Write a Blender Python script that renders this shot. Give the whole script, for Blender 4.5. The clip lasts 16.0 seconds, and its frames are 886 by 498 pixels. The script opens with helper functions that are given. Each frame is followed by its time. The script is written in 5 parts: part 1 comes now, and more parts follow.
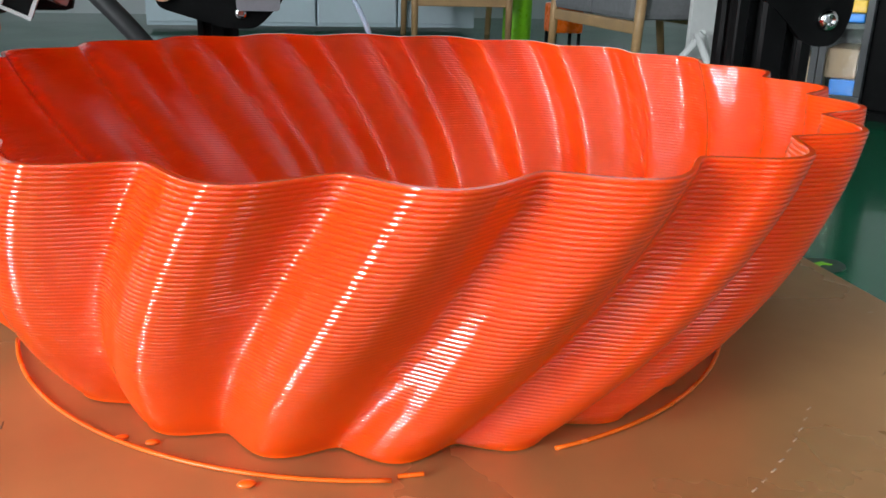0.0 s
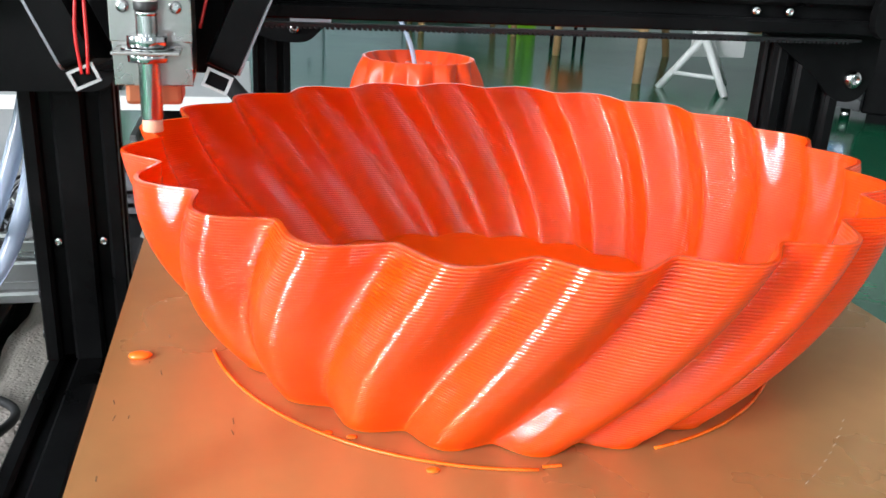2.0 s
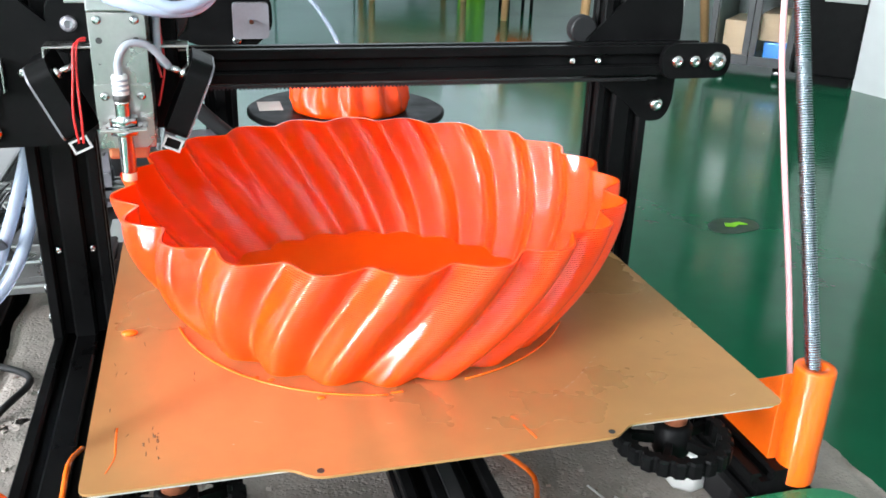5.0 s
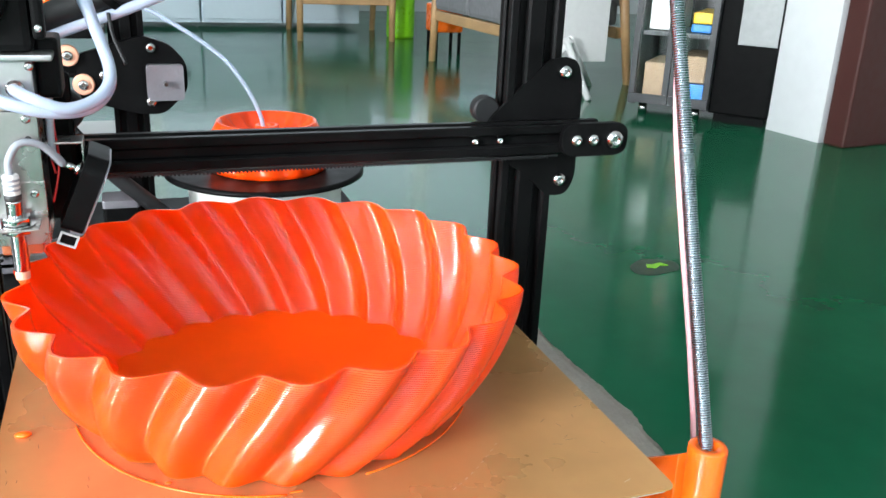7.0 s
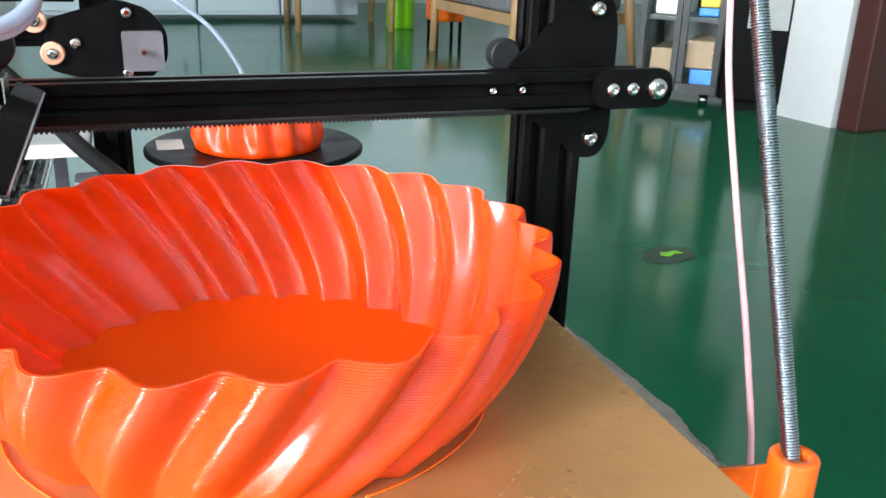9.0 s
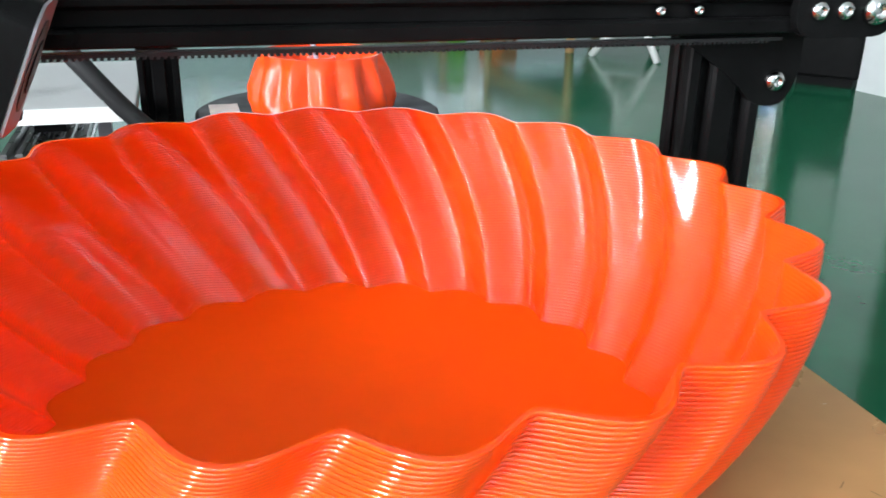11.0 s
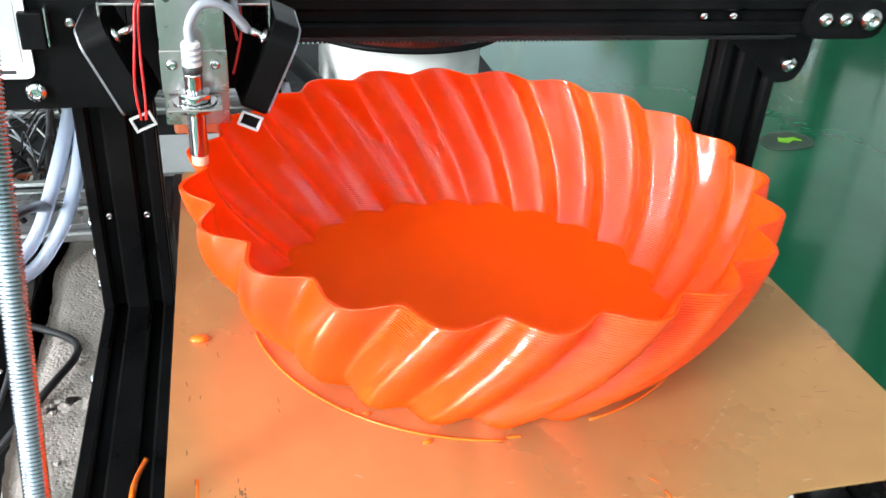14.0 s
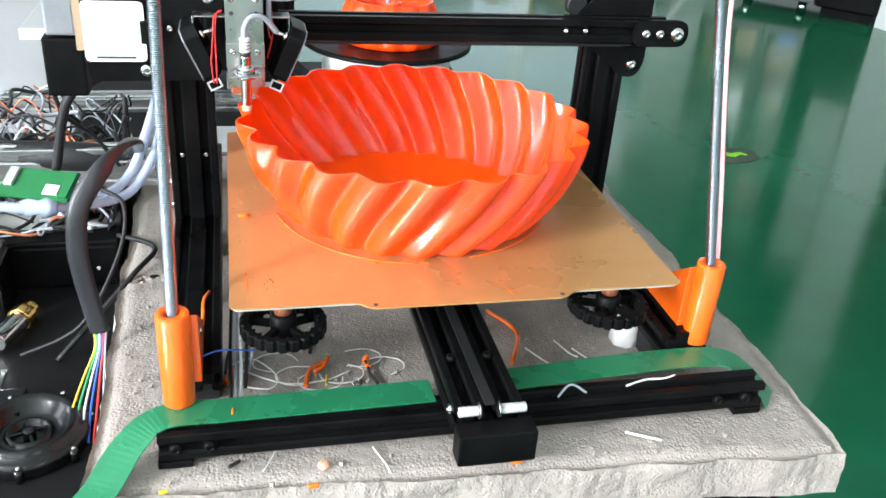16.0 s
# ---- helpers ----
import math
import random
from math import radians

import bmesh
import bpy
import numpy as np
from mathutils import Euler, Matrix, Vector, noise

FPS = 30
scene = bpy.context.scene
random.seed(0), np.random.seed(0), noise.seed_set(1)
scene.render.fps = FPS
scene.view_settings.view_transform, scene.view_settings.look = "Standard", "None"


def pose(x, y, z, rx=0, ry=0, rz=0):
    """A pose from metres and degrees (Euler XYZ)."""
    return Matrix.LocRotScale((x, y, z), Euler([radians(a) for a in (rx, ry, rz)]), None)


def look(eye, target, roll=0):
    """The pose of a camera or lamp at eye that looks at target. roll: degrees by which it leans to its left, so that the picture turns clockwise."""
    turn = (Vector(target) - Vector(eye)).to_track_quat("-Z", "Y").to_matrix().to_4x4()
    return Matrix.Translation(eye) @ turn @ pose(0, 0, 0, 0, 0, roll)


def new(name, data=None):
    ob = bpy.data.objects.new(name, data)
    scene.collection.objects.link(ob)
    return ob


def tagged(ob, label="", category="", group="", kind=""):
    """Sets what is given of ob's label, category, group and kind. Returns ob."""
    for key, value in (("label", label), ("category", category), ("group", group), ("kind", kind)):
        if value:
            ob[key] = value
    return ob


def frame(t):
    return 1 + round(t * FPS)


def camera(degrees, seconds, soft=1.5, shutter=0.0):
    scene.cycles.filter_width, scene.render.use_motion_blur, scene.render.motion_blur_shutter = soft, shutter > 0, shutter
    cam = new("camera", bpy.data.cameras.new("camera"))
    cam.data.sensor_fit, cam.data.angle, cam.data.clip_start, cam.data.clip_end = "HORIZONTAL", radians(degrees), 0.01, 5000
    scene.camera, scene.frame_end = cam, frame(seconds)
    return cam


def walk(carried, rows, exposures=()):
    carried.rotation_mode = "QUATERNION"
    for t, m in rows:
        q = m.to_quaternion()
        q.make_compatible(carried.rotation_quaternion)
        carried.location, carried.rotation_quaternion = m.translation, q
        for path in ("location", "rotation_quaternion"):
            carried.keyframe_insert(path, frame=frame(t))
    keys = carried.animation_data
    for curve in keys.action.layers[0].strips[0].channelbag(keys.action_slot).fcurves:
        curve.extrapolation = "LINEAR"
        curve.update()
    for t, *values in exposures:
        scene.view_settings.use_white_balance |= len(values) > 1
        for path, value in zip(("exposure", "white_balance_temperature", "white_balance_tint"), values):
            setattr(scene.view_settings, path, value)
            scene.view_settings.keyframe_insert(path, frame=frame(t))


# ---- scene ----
# ---- camera: seconds, eye, then yaw, pitch and roll in degrees ----
cam = camera(53.92, 16.0, soft=1.5, shutter=0.25)
PATH = [
    (0.0, -0.0519, -0.1134, 0.1080, -12.89, -18.86, 1.64),
    (0.5, -0.0552, -0.1381, 0.1108, -13.07, -17.67, 1.90),
    (1.0, -0.0720, -0.1436, 0.1207, -13.24, -18.03, 2.07),
    (1.5, -0.0907, -0.1459, 0.1269, -13.36, -18.32, 2.48),
    (2.0, -0.1049, -0.1576, 0.1439, -13.22, -19.75, 3.04),
    (2.5, -0.1184, -0.1758, 0.1600, -13.60, -21.03, 3.15),
    (3.0, -0.1292, -0.2054, 0.1647, -13.67, -21.42, 2.96),
    (3.5, -0.1319, -0.2399, 0.1694, -13.47, -21.18, 2.79),
    (4.0, -0.1250, -0.2658, 0.1902, -12.99, -21.43, 2.52),
    (4.5, -0.1103, -0.2854, 0.2010, -13.76, -21.76, 2.13),
    (5.0, -0.0979, -0.2952, 0.2159, -15.83, -22.21, 1.95),
    (5.2, -0.0940, -0.2979, 0.2246, -16.59, -22.24, 2.18),
    (7.5, -0.0756, -0.2932, 0.2468, -20.70, -19.59, 2.19),
    (8.0, -0.0683, -0.2731, 0.2381, -20.72, -19.89, 1.82),
    (10.5, -0.0506, -0.1249, 0.1572, -18.79, -20.43, 1.68),
    (11.0, -0.0573, -0.0965, 0.1556, -16.93, -21.40, 1.14),
    (11.5, -0.0694, -0.0773, 0.1694, -13.55, -24.89, 2.63),
    (12.0, -0.1013, -0.0477, 0.1746, -13.99, -28.03, 4.25),
    (12.5, -0.1250, -0.0375, 0.1797, -13.58, -30.08, 4.28),
    (13.0, -0.1363, -0.0694, 0.1887, -14.76, -30.25, 4.01),
    (13.5, -0.1346, -0.1401, 0.2133, -14.99, -30.23, 3.94),
    (14.0, -0.1227, -0.2017, 0.2398, -15.12, -30.15, 4.00),
    (14.5, -0.1201, -0.2752, 0.2726, -16.05, -29.31, 4.72),
    (15.0, -0.1176, -0.3464, 0.2857, -15.89, -28.92, 4.34),
    (15.5, -0.1270, -0.4086, 0.2899, -15.38, -28.33, 4.15),
    (16.0, -0.1446, -0.4760, 0.2984, -14.62, -28.05, 4.40),
]
walk(cam, [(t, pose(x, y, z, 90 + p, 0, a) @ pose(0, 0, 0, 0, 0, r)) for t, x, y, z, a, p, r in PATH],
     exposures=[(0, -0.75), (1.0, -0.42), (2.0, -0.22), (3.5, 0.06), (5.0, 0.24), (8.0, 0.2), (10.5, 0.02), (11.0, 0.14), (12.5, 0.4), (14.0, 0.28), (16.0, 0.38)])

# ---- light ----
world = bpy.data.worlds.new("world")
scene.world = world
world.use_nodes = True
wt = world.node_tree
sky = wt.nodes.new("ShaderNodeTexSky")
sky.sky_type, sky.sun_disc = "NISHITA", False
sky.sun_elevation, sky.sun_rotation = radians(42), radians(250)
wt.links.new(sky.outputs[0], wt.nodes["Background"].inputs[0])
wt.nodes["Background"].inputs[1].default_value = 0.12

OY = 0.0           # how far back the gantry and frame stand along the bed's way
FLOOR = -0.5
TABLE = -0.15


def area_light(name, at, target, w, h, power, col):
    lamp = bpy.data.lights.new(name, "AREA")
    lamp.shape, lamp.size, lamp.size_y, lamp.energy, lamp.color = "RECTANGLE", w, h, power, col
    ob = new(name, lamp)
    ob.matrix_world = look(at, target)
    return ob


# narrow pair is the window that streaks the bowl; the wide two are added fill
for y, w, power in ((-2.4, 0.3, 270), (-1.94, 0.3, 270), (0.6, 1.0, 45), (2.2, 1.0, 45)):
    area_light("window_and_fill_left", (-3.9, y, 1.3), (0, y, 1.0), w, 2.4, power, (0.92, 0.96, 1))
# added fill panels behind the camera, no window stands there
for x in (-0.9, 1.6):
    area_light("added_fill_behind", (x, -3.9, 1.45), (x, 0, 1.1), 1.0, 2.0, 26, (0.95, 0.98, 1))
# wide panel added on the far side for fill and floor reflection
area_light("added_fill_far", (1.5, 8.3, 1.6), (1.5, 0, 1.4), 5.4, 2.2, 38, (0.92, 0.97, 1))

# ---- materials ----


def material(name, col, rough=0.5, metal=0.0, vary=0.12, scale=30.0, bump=0.0, bscale=200.0, spec=0.5, coat=0.0, clear=0.0, rvary=0.1):
    """A surface with colour variation at two scales, uneven gloss and fine relief."""
    m = bpy.data.materials.new(name)
    m.use_nodes = True
    nt = m.node_tree
    b = nt.nodes["Principled BSDF"]
    tc = nt.nodes.new("ShaderNodeTexCoord")
    n1 = nt.nodes.new("ShaderNodeTexNoise")
    n1.inputs["Scale"].default_value, n1.inputs["Detail"].default_value = scale, 5
    n2 = nt.nodes.new("ShaderNodeTexNoise")
    n2.inputs["Scale"].default_value, n2.inputs["Detail"].default_value = scale * 9, 3
    for n in (n1, n2):
        nt.links.new(tc.outputs["Object"], n.inputs["Vector"])
    mix = nt.nodes.new("ShaderNodeMath")
    mix.operation = "MULTIPLY_ADD"
    mix.inputs[1].default_value = 0.4
    nt.links.new(n2.outputs[0], mix.inputs[0])
    nt.links.new(n1.outputs[0], mix.inputs[2])
    ramp = nt.nodes.new("ShaderNodeValToRGB")
    ramp.color_ramp.elements[0].position, ramp.color_ramp.elements[1].position = 0.4, 1.0
    ramp.color_ramp.elements[0].color = (*[c * (1 - vary) for c in col], 1)
    ramp.color_ramp.elements[1].color = (*[min(1, c * (1 + vary) + vary * 0.01) for c in col], 1)
    nt.links.new(mix.outputs[0], ramp.inputs[0])
    nt.links.new(ramp.outputs[0], b.inputs["Base Color"])
    mr = nt.nodes.new("ShaderNodeMapRange")
    mr.inputs[1].default_value, mr.inputs[2].default_value = 0.3, 0.8
    mr.inputs[3].default_value, mr.inputs[4].default_value = max(0.02, rough - rvary), min(1, rough + rvary)
    nt.links.new(n1.outputs[0], mr.inputs[0])
    nt.links.new(mr.outputs[0], b.inputs["Roughness"])
    b.inputs["Metallic"].default_value = metal
    b.inputs["Specular IOR Level"].default_value = spec
    b.inputs["Coat Weight"].default_value = coat
    b.inputs["Transmission Weight"].default_value = clear
    if bump:
        n3 = nt.nodes.new("ShaderNodeTexNoise")
        n3.inputs["Scale"].default_value, n3.inputs["Detail"].default_value = bscale, 4
        nt.links.new(tc.outputs["Object"], n3.inputs["Vector"])
        bp = nt.nodes.new("ShaderNodeBump")
        bp.inputs["Strength"].default_value, bp.inputs["Distance"].default_value = bump, 0.3 / bscale
        nt.links.new(n3.outputs[0], bp.inputs["Height"])
        nt.links.new(bp.outputs[0], b.inputs["Normal"])
    return m


def printed(name, col, pitch, strength, gloss=0.12, rough=0.5, sss=0.15):
    """Printed plastic: fine level layer lines in relief, slightly see-into."""
    m = material(name, col, rough, vary=0.05, scale=14, rvary=0.05)
    nt = m.node_tree
    b = nt.nodes["Principled BSDF"]
    tc = nt.nodes.new("ShaderNodeTexCoord")
    wv = nt.nodes.new("ShaderNodeTexWave")
    wv.bands_direction, wv.wave_profile = "Z", "SIN"
    wv.inputs["Scale"].default_value = 2 * math.pi / pitch / 20
    wv.inputs["Distortion"].default_value = 0.0
    nz = nt.nodes.new("ShaderNodeTexNoise")
    nz.inputs["Scale"].default_value = 160
    stretch = nt.nodes.new("ShaderNodeMapping")
    stretch.inputs["Scale"].default_value = (1, 1, 7)
    nt.links.new(tc.outputs["Object"], stretch.inputs[0])
    nt.links.new(stretch.outputs[0], nz.inputs["Vector"])
    nt.links.new(tc.outputs["Object"], wv.inputs["Vector"])
    add = nt.nodes.new("ShaderNodeMath")
    add.operation = "MULTIPLY_ADD"
    add.inputs[1].default_value = 0.25
    nt.links.new(nz.outputs[0], add.inputs[0])
    nt.links.new(wv.outputs["Fac"], add.inputs[2])
    bp = nt.nodes.new("ShaderNodeBump")
    bp.inputs["Strength"].default_value, bp.inputs["Distance"].default_value = 1.0, pitch * 0.26 * strength
    nt.links.new(add.outputs[0], bp.inputs["Height"])
    soft = nt.nodes.new("ShaderNodeBump")
    soft.inputs["Strength"].default_value, soft.inputs["Distance"].default_value = 1.0, pitch * 0.04 * strength
    nt.links.new(add.outputs[0], soft.inputs["Height"])
    # the glossy skin carries the beads of the layers, the body below them only faintly
    nt.links.new(soft.outputs[0], b.inputs["Normal"])
    nt.links.new(bp.outputs[0], b.inputs["Coat Normal"])
    b.inputs["Coat Weight"].default_value, b.inputs["Coat Roughness"].default_value = 1.0, gloss
    b.inputs["Specular IOR Level"].default_value, b.inputs["Coat IOR"].default_value = 0.05, 1.54
    b.inputs["Subsurface Weight"].default_value = sss
    b.inputs["Subsurface Radius"].default_value = (1.0, 0.25, 0.05)
    b.inputs["Subsurface Scale"].default_value = 0.005
    return m


ORANGE = (0.97, 0.06, 0.001)
M_BOWL = printed("orange_layered_plastic", ORANGE, 0.001, 0.0, 0.07, sss=0.7)
M_BOWL.node_tree.nodes["Principled BSDF"].inputs["Coat Weight"].default_value = 1.0
M_VASE = printed("red_orange_printed_vase", ORANGE, 0.0006, 0.3, 0.25, sss=0.3)
M_BOWLFLOOR = printed("orange_smooth_plastic", (0.92, 0.08, 0.001), 0.001, 0.0, 0.35)
M_BOWLFLOOR.node_tree.nodes["Principled BSDF"].inputs["Coat Weight"].default_value = 0.25
M_PRINT = printed("orange_printed_part", (0.94, 0.13, 0.006), 0.0006, 0.6, 0.18)
M_FIL = material("orange_filament", (0.92, 0.16, 0.01), 0.3, vary=0.1)
M_PLATE = material("gold_build_plate", (0.49, 0.262, 0.1), 0.34, metal=0.35, vary=0.13, scale=9, bump=0.25, bscale=2500, rvary=0.12)
M_BED = material("heated_bed_aluminium", (0.62, 0.61, 0.6), 0.6, metal=0.5)
M_BLACK = material("black_anodised_aluminium", (0.0028, 0.0028, 0.003), 0.36, metal=0.0, vary=0.3, spec=0.06, bump=0.1, bscale=900)
M_PBLACK = material("black_plastic", (0.0028, 0.0028, 0.003), 0.45, spec=0.07, vary=0.25, bump=0.15, bscale=700)
M_RUBBER = material("black_rubber", (0.01, 0.01, 0.011), 0.55, vary=0.25, spec=0.35)
M_GLOSSBLACK = material("glossy_black_plastic", (0.003, 0.003, 0.0035), 0.24, vary=0.2, spec=0.4, rvary=0.05)
M_LOOM = material("dark_grey_sleeve", (0.022, 0.023, 0.027), 0.38, vary=0.15, spec=0.5)
M_PAPER = material("crumpled_white_paper", (0.66, 0.65, 0.62), 0.8, vary=0.12, scale=40, bump=0.4, bscale=60)
M_FLOORPATCH = material("dark_green_patch", (0.02, 0.05, 0.03), 0.5, vary=0.2)
M_STEEL = material("brushed_steel", (0.42, 0.41, 0.395), 0.33, metal=1.0, vary=0.1, scale=60)
M_ALU = material("machined_aluminium", (0.48, 0.48, 0.48), 0.33, metal=1.0, vary=0.08)
M_CHROME = material("bright_screw_steel", (0.58, 0.58, 0.58), 0.16, metal=1.0, vary=0.05)
M_ZINC = material("zinc_plated_rod", (0.37, 0.41, 0.46), 0.24, metal=1.0, vary=0.1)
M_BRASS = material("brass", (0.75, 0.5, 0.17), 0.25, metal=1.0)
M_COPPER = material("copper_heater_sleeve", (0.6, 0.2, 0.1), 0.4, metal=0.7)
M_TIP = material("salmon_sensor_tip", (0.85, 0.42, 0.28), 0.5)
M_WHITE = material("white_plastic", (0.75, 0.75, 0.74), 0.4, vary=0.04)
M_CLEARTUBE = material("milky_silicone_tube", (0.62, 0.71, 0.88), 0.14, clear=0.5, vary=0.03)
M_PINK = material("pink_filament_tube", (0.85, 0.42, 0.45), 0.3, vary=0.06)
M_REDW = material("red_wire", (0.6, 0.02, 0.02), 0.4)
M_GREYC = material("grey_cable", (0.3, 0.32, 0.36), 0.45)
M_GREYM = material("grey_motor_casting", (0.3, 0.29, 0.32), 0.4, metal=0.6)
M_CONC = material("rough_concrete", (0.31, 0.272, 0.243), 0.92, vary=0.2, scale=34, bump=0.55, bscale=420)


def pitted(m, scale, depth):
    """Small dark pits in the face of the concrete."""
    nt = m.node_tree
    b = nt.nodes["Principled BSDF"]
    tc, vo = nt.nodes.new("ShaderNodeTexCoord"), nt.nodes.new("ShaderNodeTexVoronoi")
    nz = nt.nodes.new("ShaderNodeTexNoise")
    nz.inputs["Scale"].default_value = scale * 0.12
    vo.inputs["Scale"].default_value = scale
    rg, mul = nt.nodes.new("ShaderNodeMapRange"), nt.nodes.new("ShaderNodeMath")
    rg.inputs[1].default_value, rg.inputs[2].default_value, rg.inputs[3].default_value, rg.inputs[4].default_value = 0.08, 0.5, 0.0, 1.0
    nt.links.new(tc.outputs["Object"], vo.inputs["Vector"])
    nt.links.new(tc.outputs["Object"], nz.inputs["Vector"])
    nt.links.new(vo.outputs["Distance"], mul.inputs[0])
    add = nt.nodes.new("ShaderNodeMath")
    add.operation, mul.operation = "SUBTRACT", "ADD"
    nt.links.new(nz.outputs[0], add.inputs[0])
    add.inputs[1].default_value = 0.55
    nt.links.new(add.outputs[0], mul.inputs[1])
    nt.links.new(mul.outputs[0], rg.inputs[0])
    bp = nt.nodes.new("ShaderNodeBump")
    bp.inputs["Strength"].default_value, bp.inputs["Distance"].default_value = 1.0, depth
    nt.links.new(rg.outputs[0], bp.inputs["Height"])
    nt.links.new(b.inputs["Normal"].links[0].from_socket, bp.inputs["Normal"])
    nt.links.new(bp.outputs[0], b.inputs["Normal"])


pitted(M_CONC, 420, 0.0004)
M_GREYTOP = material("grey_bench_top", (0.42, 0.42, 0.43), 0.6, vary=0.08, scale=6)
M_TABLE = material("black_table_top", (0.005, 0.005, 0.0055), 0.6, vary=0.3, scale=10, spec=0.15)
M_STRAP = material("green_plastic_strap", (0.015, 0.16, 0.07), 0.3, vary=0.12)
M_FLOOR = material("green_epoxy_floor", (0.006, 0.112, 0.052), 0.15, spec=0.27, vary=0.25, scale=1.2, bump=0.02, bscale=6, rvary=0.06)
M_PILLAR = material("white_pillar_paint", (0.74, 0.75, 0.76), 0.7, vary=0.06, scale=2)
M_WALL = material("white_wall", (0.74, 0.76, 0.78), 0.8, vary=0.04, scale=2)
M_CEIL = material("white_bounce_ceiling", (0.74, 0.75, 0.76), 0.9, vary=0.03, scale=2)
M_WOOD = material("light_beech_wood", (0.5, 0.3, 0.14), 0.45, vary=0.2, scale=8)
M_CUSH = material("grey_cushion_fabric", (0.2, 0.2, 0.21), 0.95, vary=0.15, scale=40, bump=0.4, bscale=400)
M_LIME = material("lime_green_plastic", (0.22, 0.6, 0.01), 0.35)
M_CAB = material("pale_blue_cabinet", (0.62, 0.73, 0.8), 0.5, vary=0.04, scale=3)
M_STEELCAB = material("dark_grey_cabinet", (0.03, 0.033, 0.036), 0.4, vary=0.2, scale=3)
M_BLUE = material("blue_plastic_crate", (0.02, 0.22, 0.7), 0.4)
M_YELL = material("yellow_plastic_crate", (0.75, 0.45, 0.02), 0.4)
M_TAN = material("brown_cardboard", (0.35, 0.25, 0.16), 0.8)
M_GLASS = material("cabinet_glass", (0.95, 0.97, 0.97), 0.03, clear=1.0, rvary=0.01, vary=0.01)
M_DARKRED = material("dark_red_door", (0.06, 0.015, 0.012), 0.5)
M_PCB = material("green_circuit_board", (0.01, 0.14, 0.04), 0.4)
M_YELW = material("yellow_wire", (0.75, 0.5, 0.03), 0.4)
M_BLUW = material("blue_wire", (0.02, 0.1, 0.5), 0.4)
M_GRNW = material("green_wire", (0.02, 0.3, 0.1), 0.4)
M_TEAL = material("teal_fabric", (0.08, 0.25, 0.32), 0.9)
M_SIGN = material("white_sign_panel", (0.8, 0.8, 0.8), 0.35, vary=0.03)
# dark print, also painted in as the shade inside holes and slots
M_INKSHADE = material("dark_print_and_hole_shade", (0.03, 0.03, 0.03), 0.5)
M_SCRATCH = material("black_scratch", (0.17, 0.1, 0.045), 0.7)
M_SCUFF = material("pale_scuff", (0.6, 0.45, 0.32), 0.5)
M_GREYPLATE = material("grey_bed_sheet", (0.42, 0.43, 0.43), 0.5, vary=0.1)
M_SPOOLW = material("white_wound_filament", (0.72, 0.74, 0.7), 0.4, vary=0.06, bump=0.3, bscale=300)

# ---- shape helpers ----


def part(name, bm, mat, parent, label=""):
    me = bpy.data.meshes.new(name)
    bmesh.ops.recalc_face_normals(bm, faces=bm.faces)
    bm.to_mesh(me)
    bm.free()
    me.materials.append(mat)
    ob = new(name, me)
    ob.parent = parent
    if label:
        ob["label"] = label
    return ob


def thing(name, label, category, group="", kind=""):
    return tagged(new(name), label, category, group, kind)


def solid(name, bm, mat, label, category, group="", kind=""):
    ob = part(name, bm, mat, None)
    return tagged(ob, label, category, group, kind)


def box(x0, x1, y0, y1, z0, z1, bevel=0.0, bm=None, m=None):
    bm = bm or bmesh.new()
    t = Matrix.LocRotScale(((x0 + x1) / 2, (y0 + y1) / 2, (z0 + z1) / 2), None, (abs(x1 - x0), abs(y1 - y0), abs(z1 - z0)))
    r = bmesh.ops.create_cube(bm, size=1, matrix=(m @ t) if m else t)
    if bevel:
        es = list({e for v in r["verts"] for e in v.link_edges})
        bmesh.ops.bevel(bm, geom=es, offset=bevel, segments=2, affect="EDGES", profile=0.6)
    return bm


def rod(p0, p1, r, seg=16, r2=None, bm=None, bevel=0.0):
    bm = bm or bmesh.new()
    a, b = Vector(p0), Vector(p1)
    d = b - a
    m = Matrix.Translation((a + b) / 2) @ d.to_track_quat("Z", "Y").to_matrix().to_4x4()
    q = bmesh.ops.create_cone(bm, cap_ends=True, segments=seg, radius1=r, radius2=r if r2 is None else r2, depth=d.length, matrix=m)
    if bevel:
        es = [e for e in {e for v in q["verts"] for e in v.link_edges} if any(len(f.verts) > 4 for f in e.link_faces)]
        bmesh.ops.bevel(bm, geom=es, offset=bevel, segments=2, affect="EDGES", profile=0.6)
    for f in bm.faces:
        f.smooth = len(f.verts) == 4
    return bm


def smooth_path(pts, n=8):
    out = []
    P = [Vector(p) for p in pts]
    for i in range(len(P) - 1):
        a, b, c, d = P[max(i - 1, 0)], P[i], P[i + 1], P[min(i + 2, len(P) - 1)]
        for k in range(n):
            t = k / n
            out.append(0.5 * (2 * b + (c - a) * t + (2 * a - 5 * b + 4 * c - d) * t * t + (3 * b - a - 3 * c + d) * t ** 3))
    out.append(P[-1])
    return out


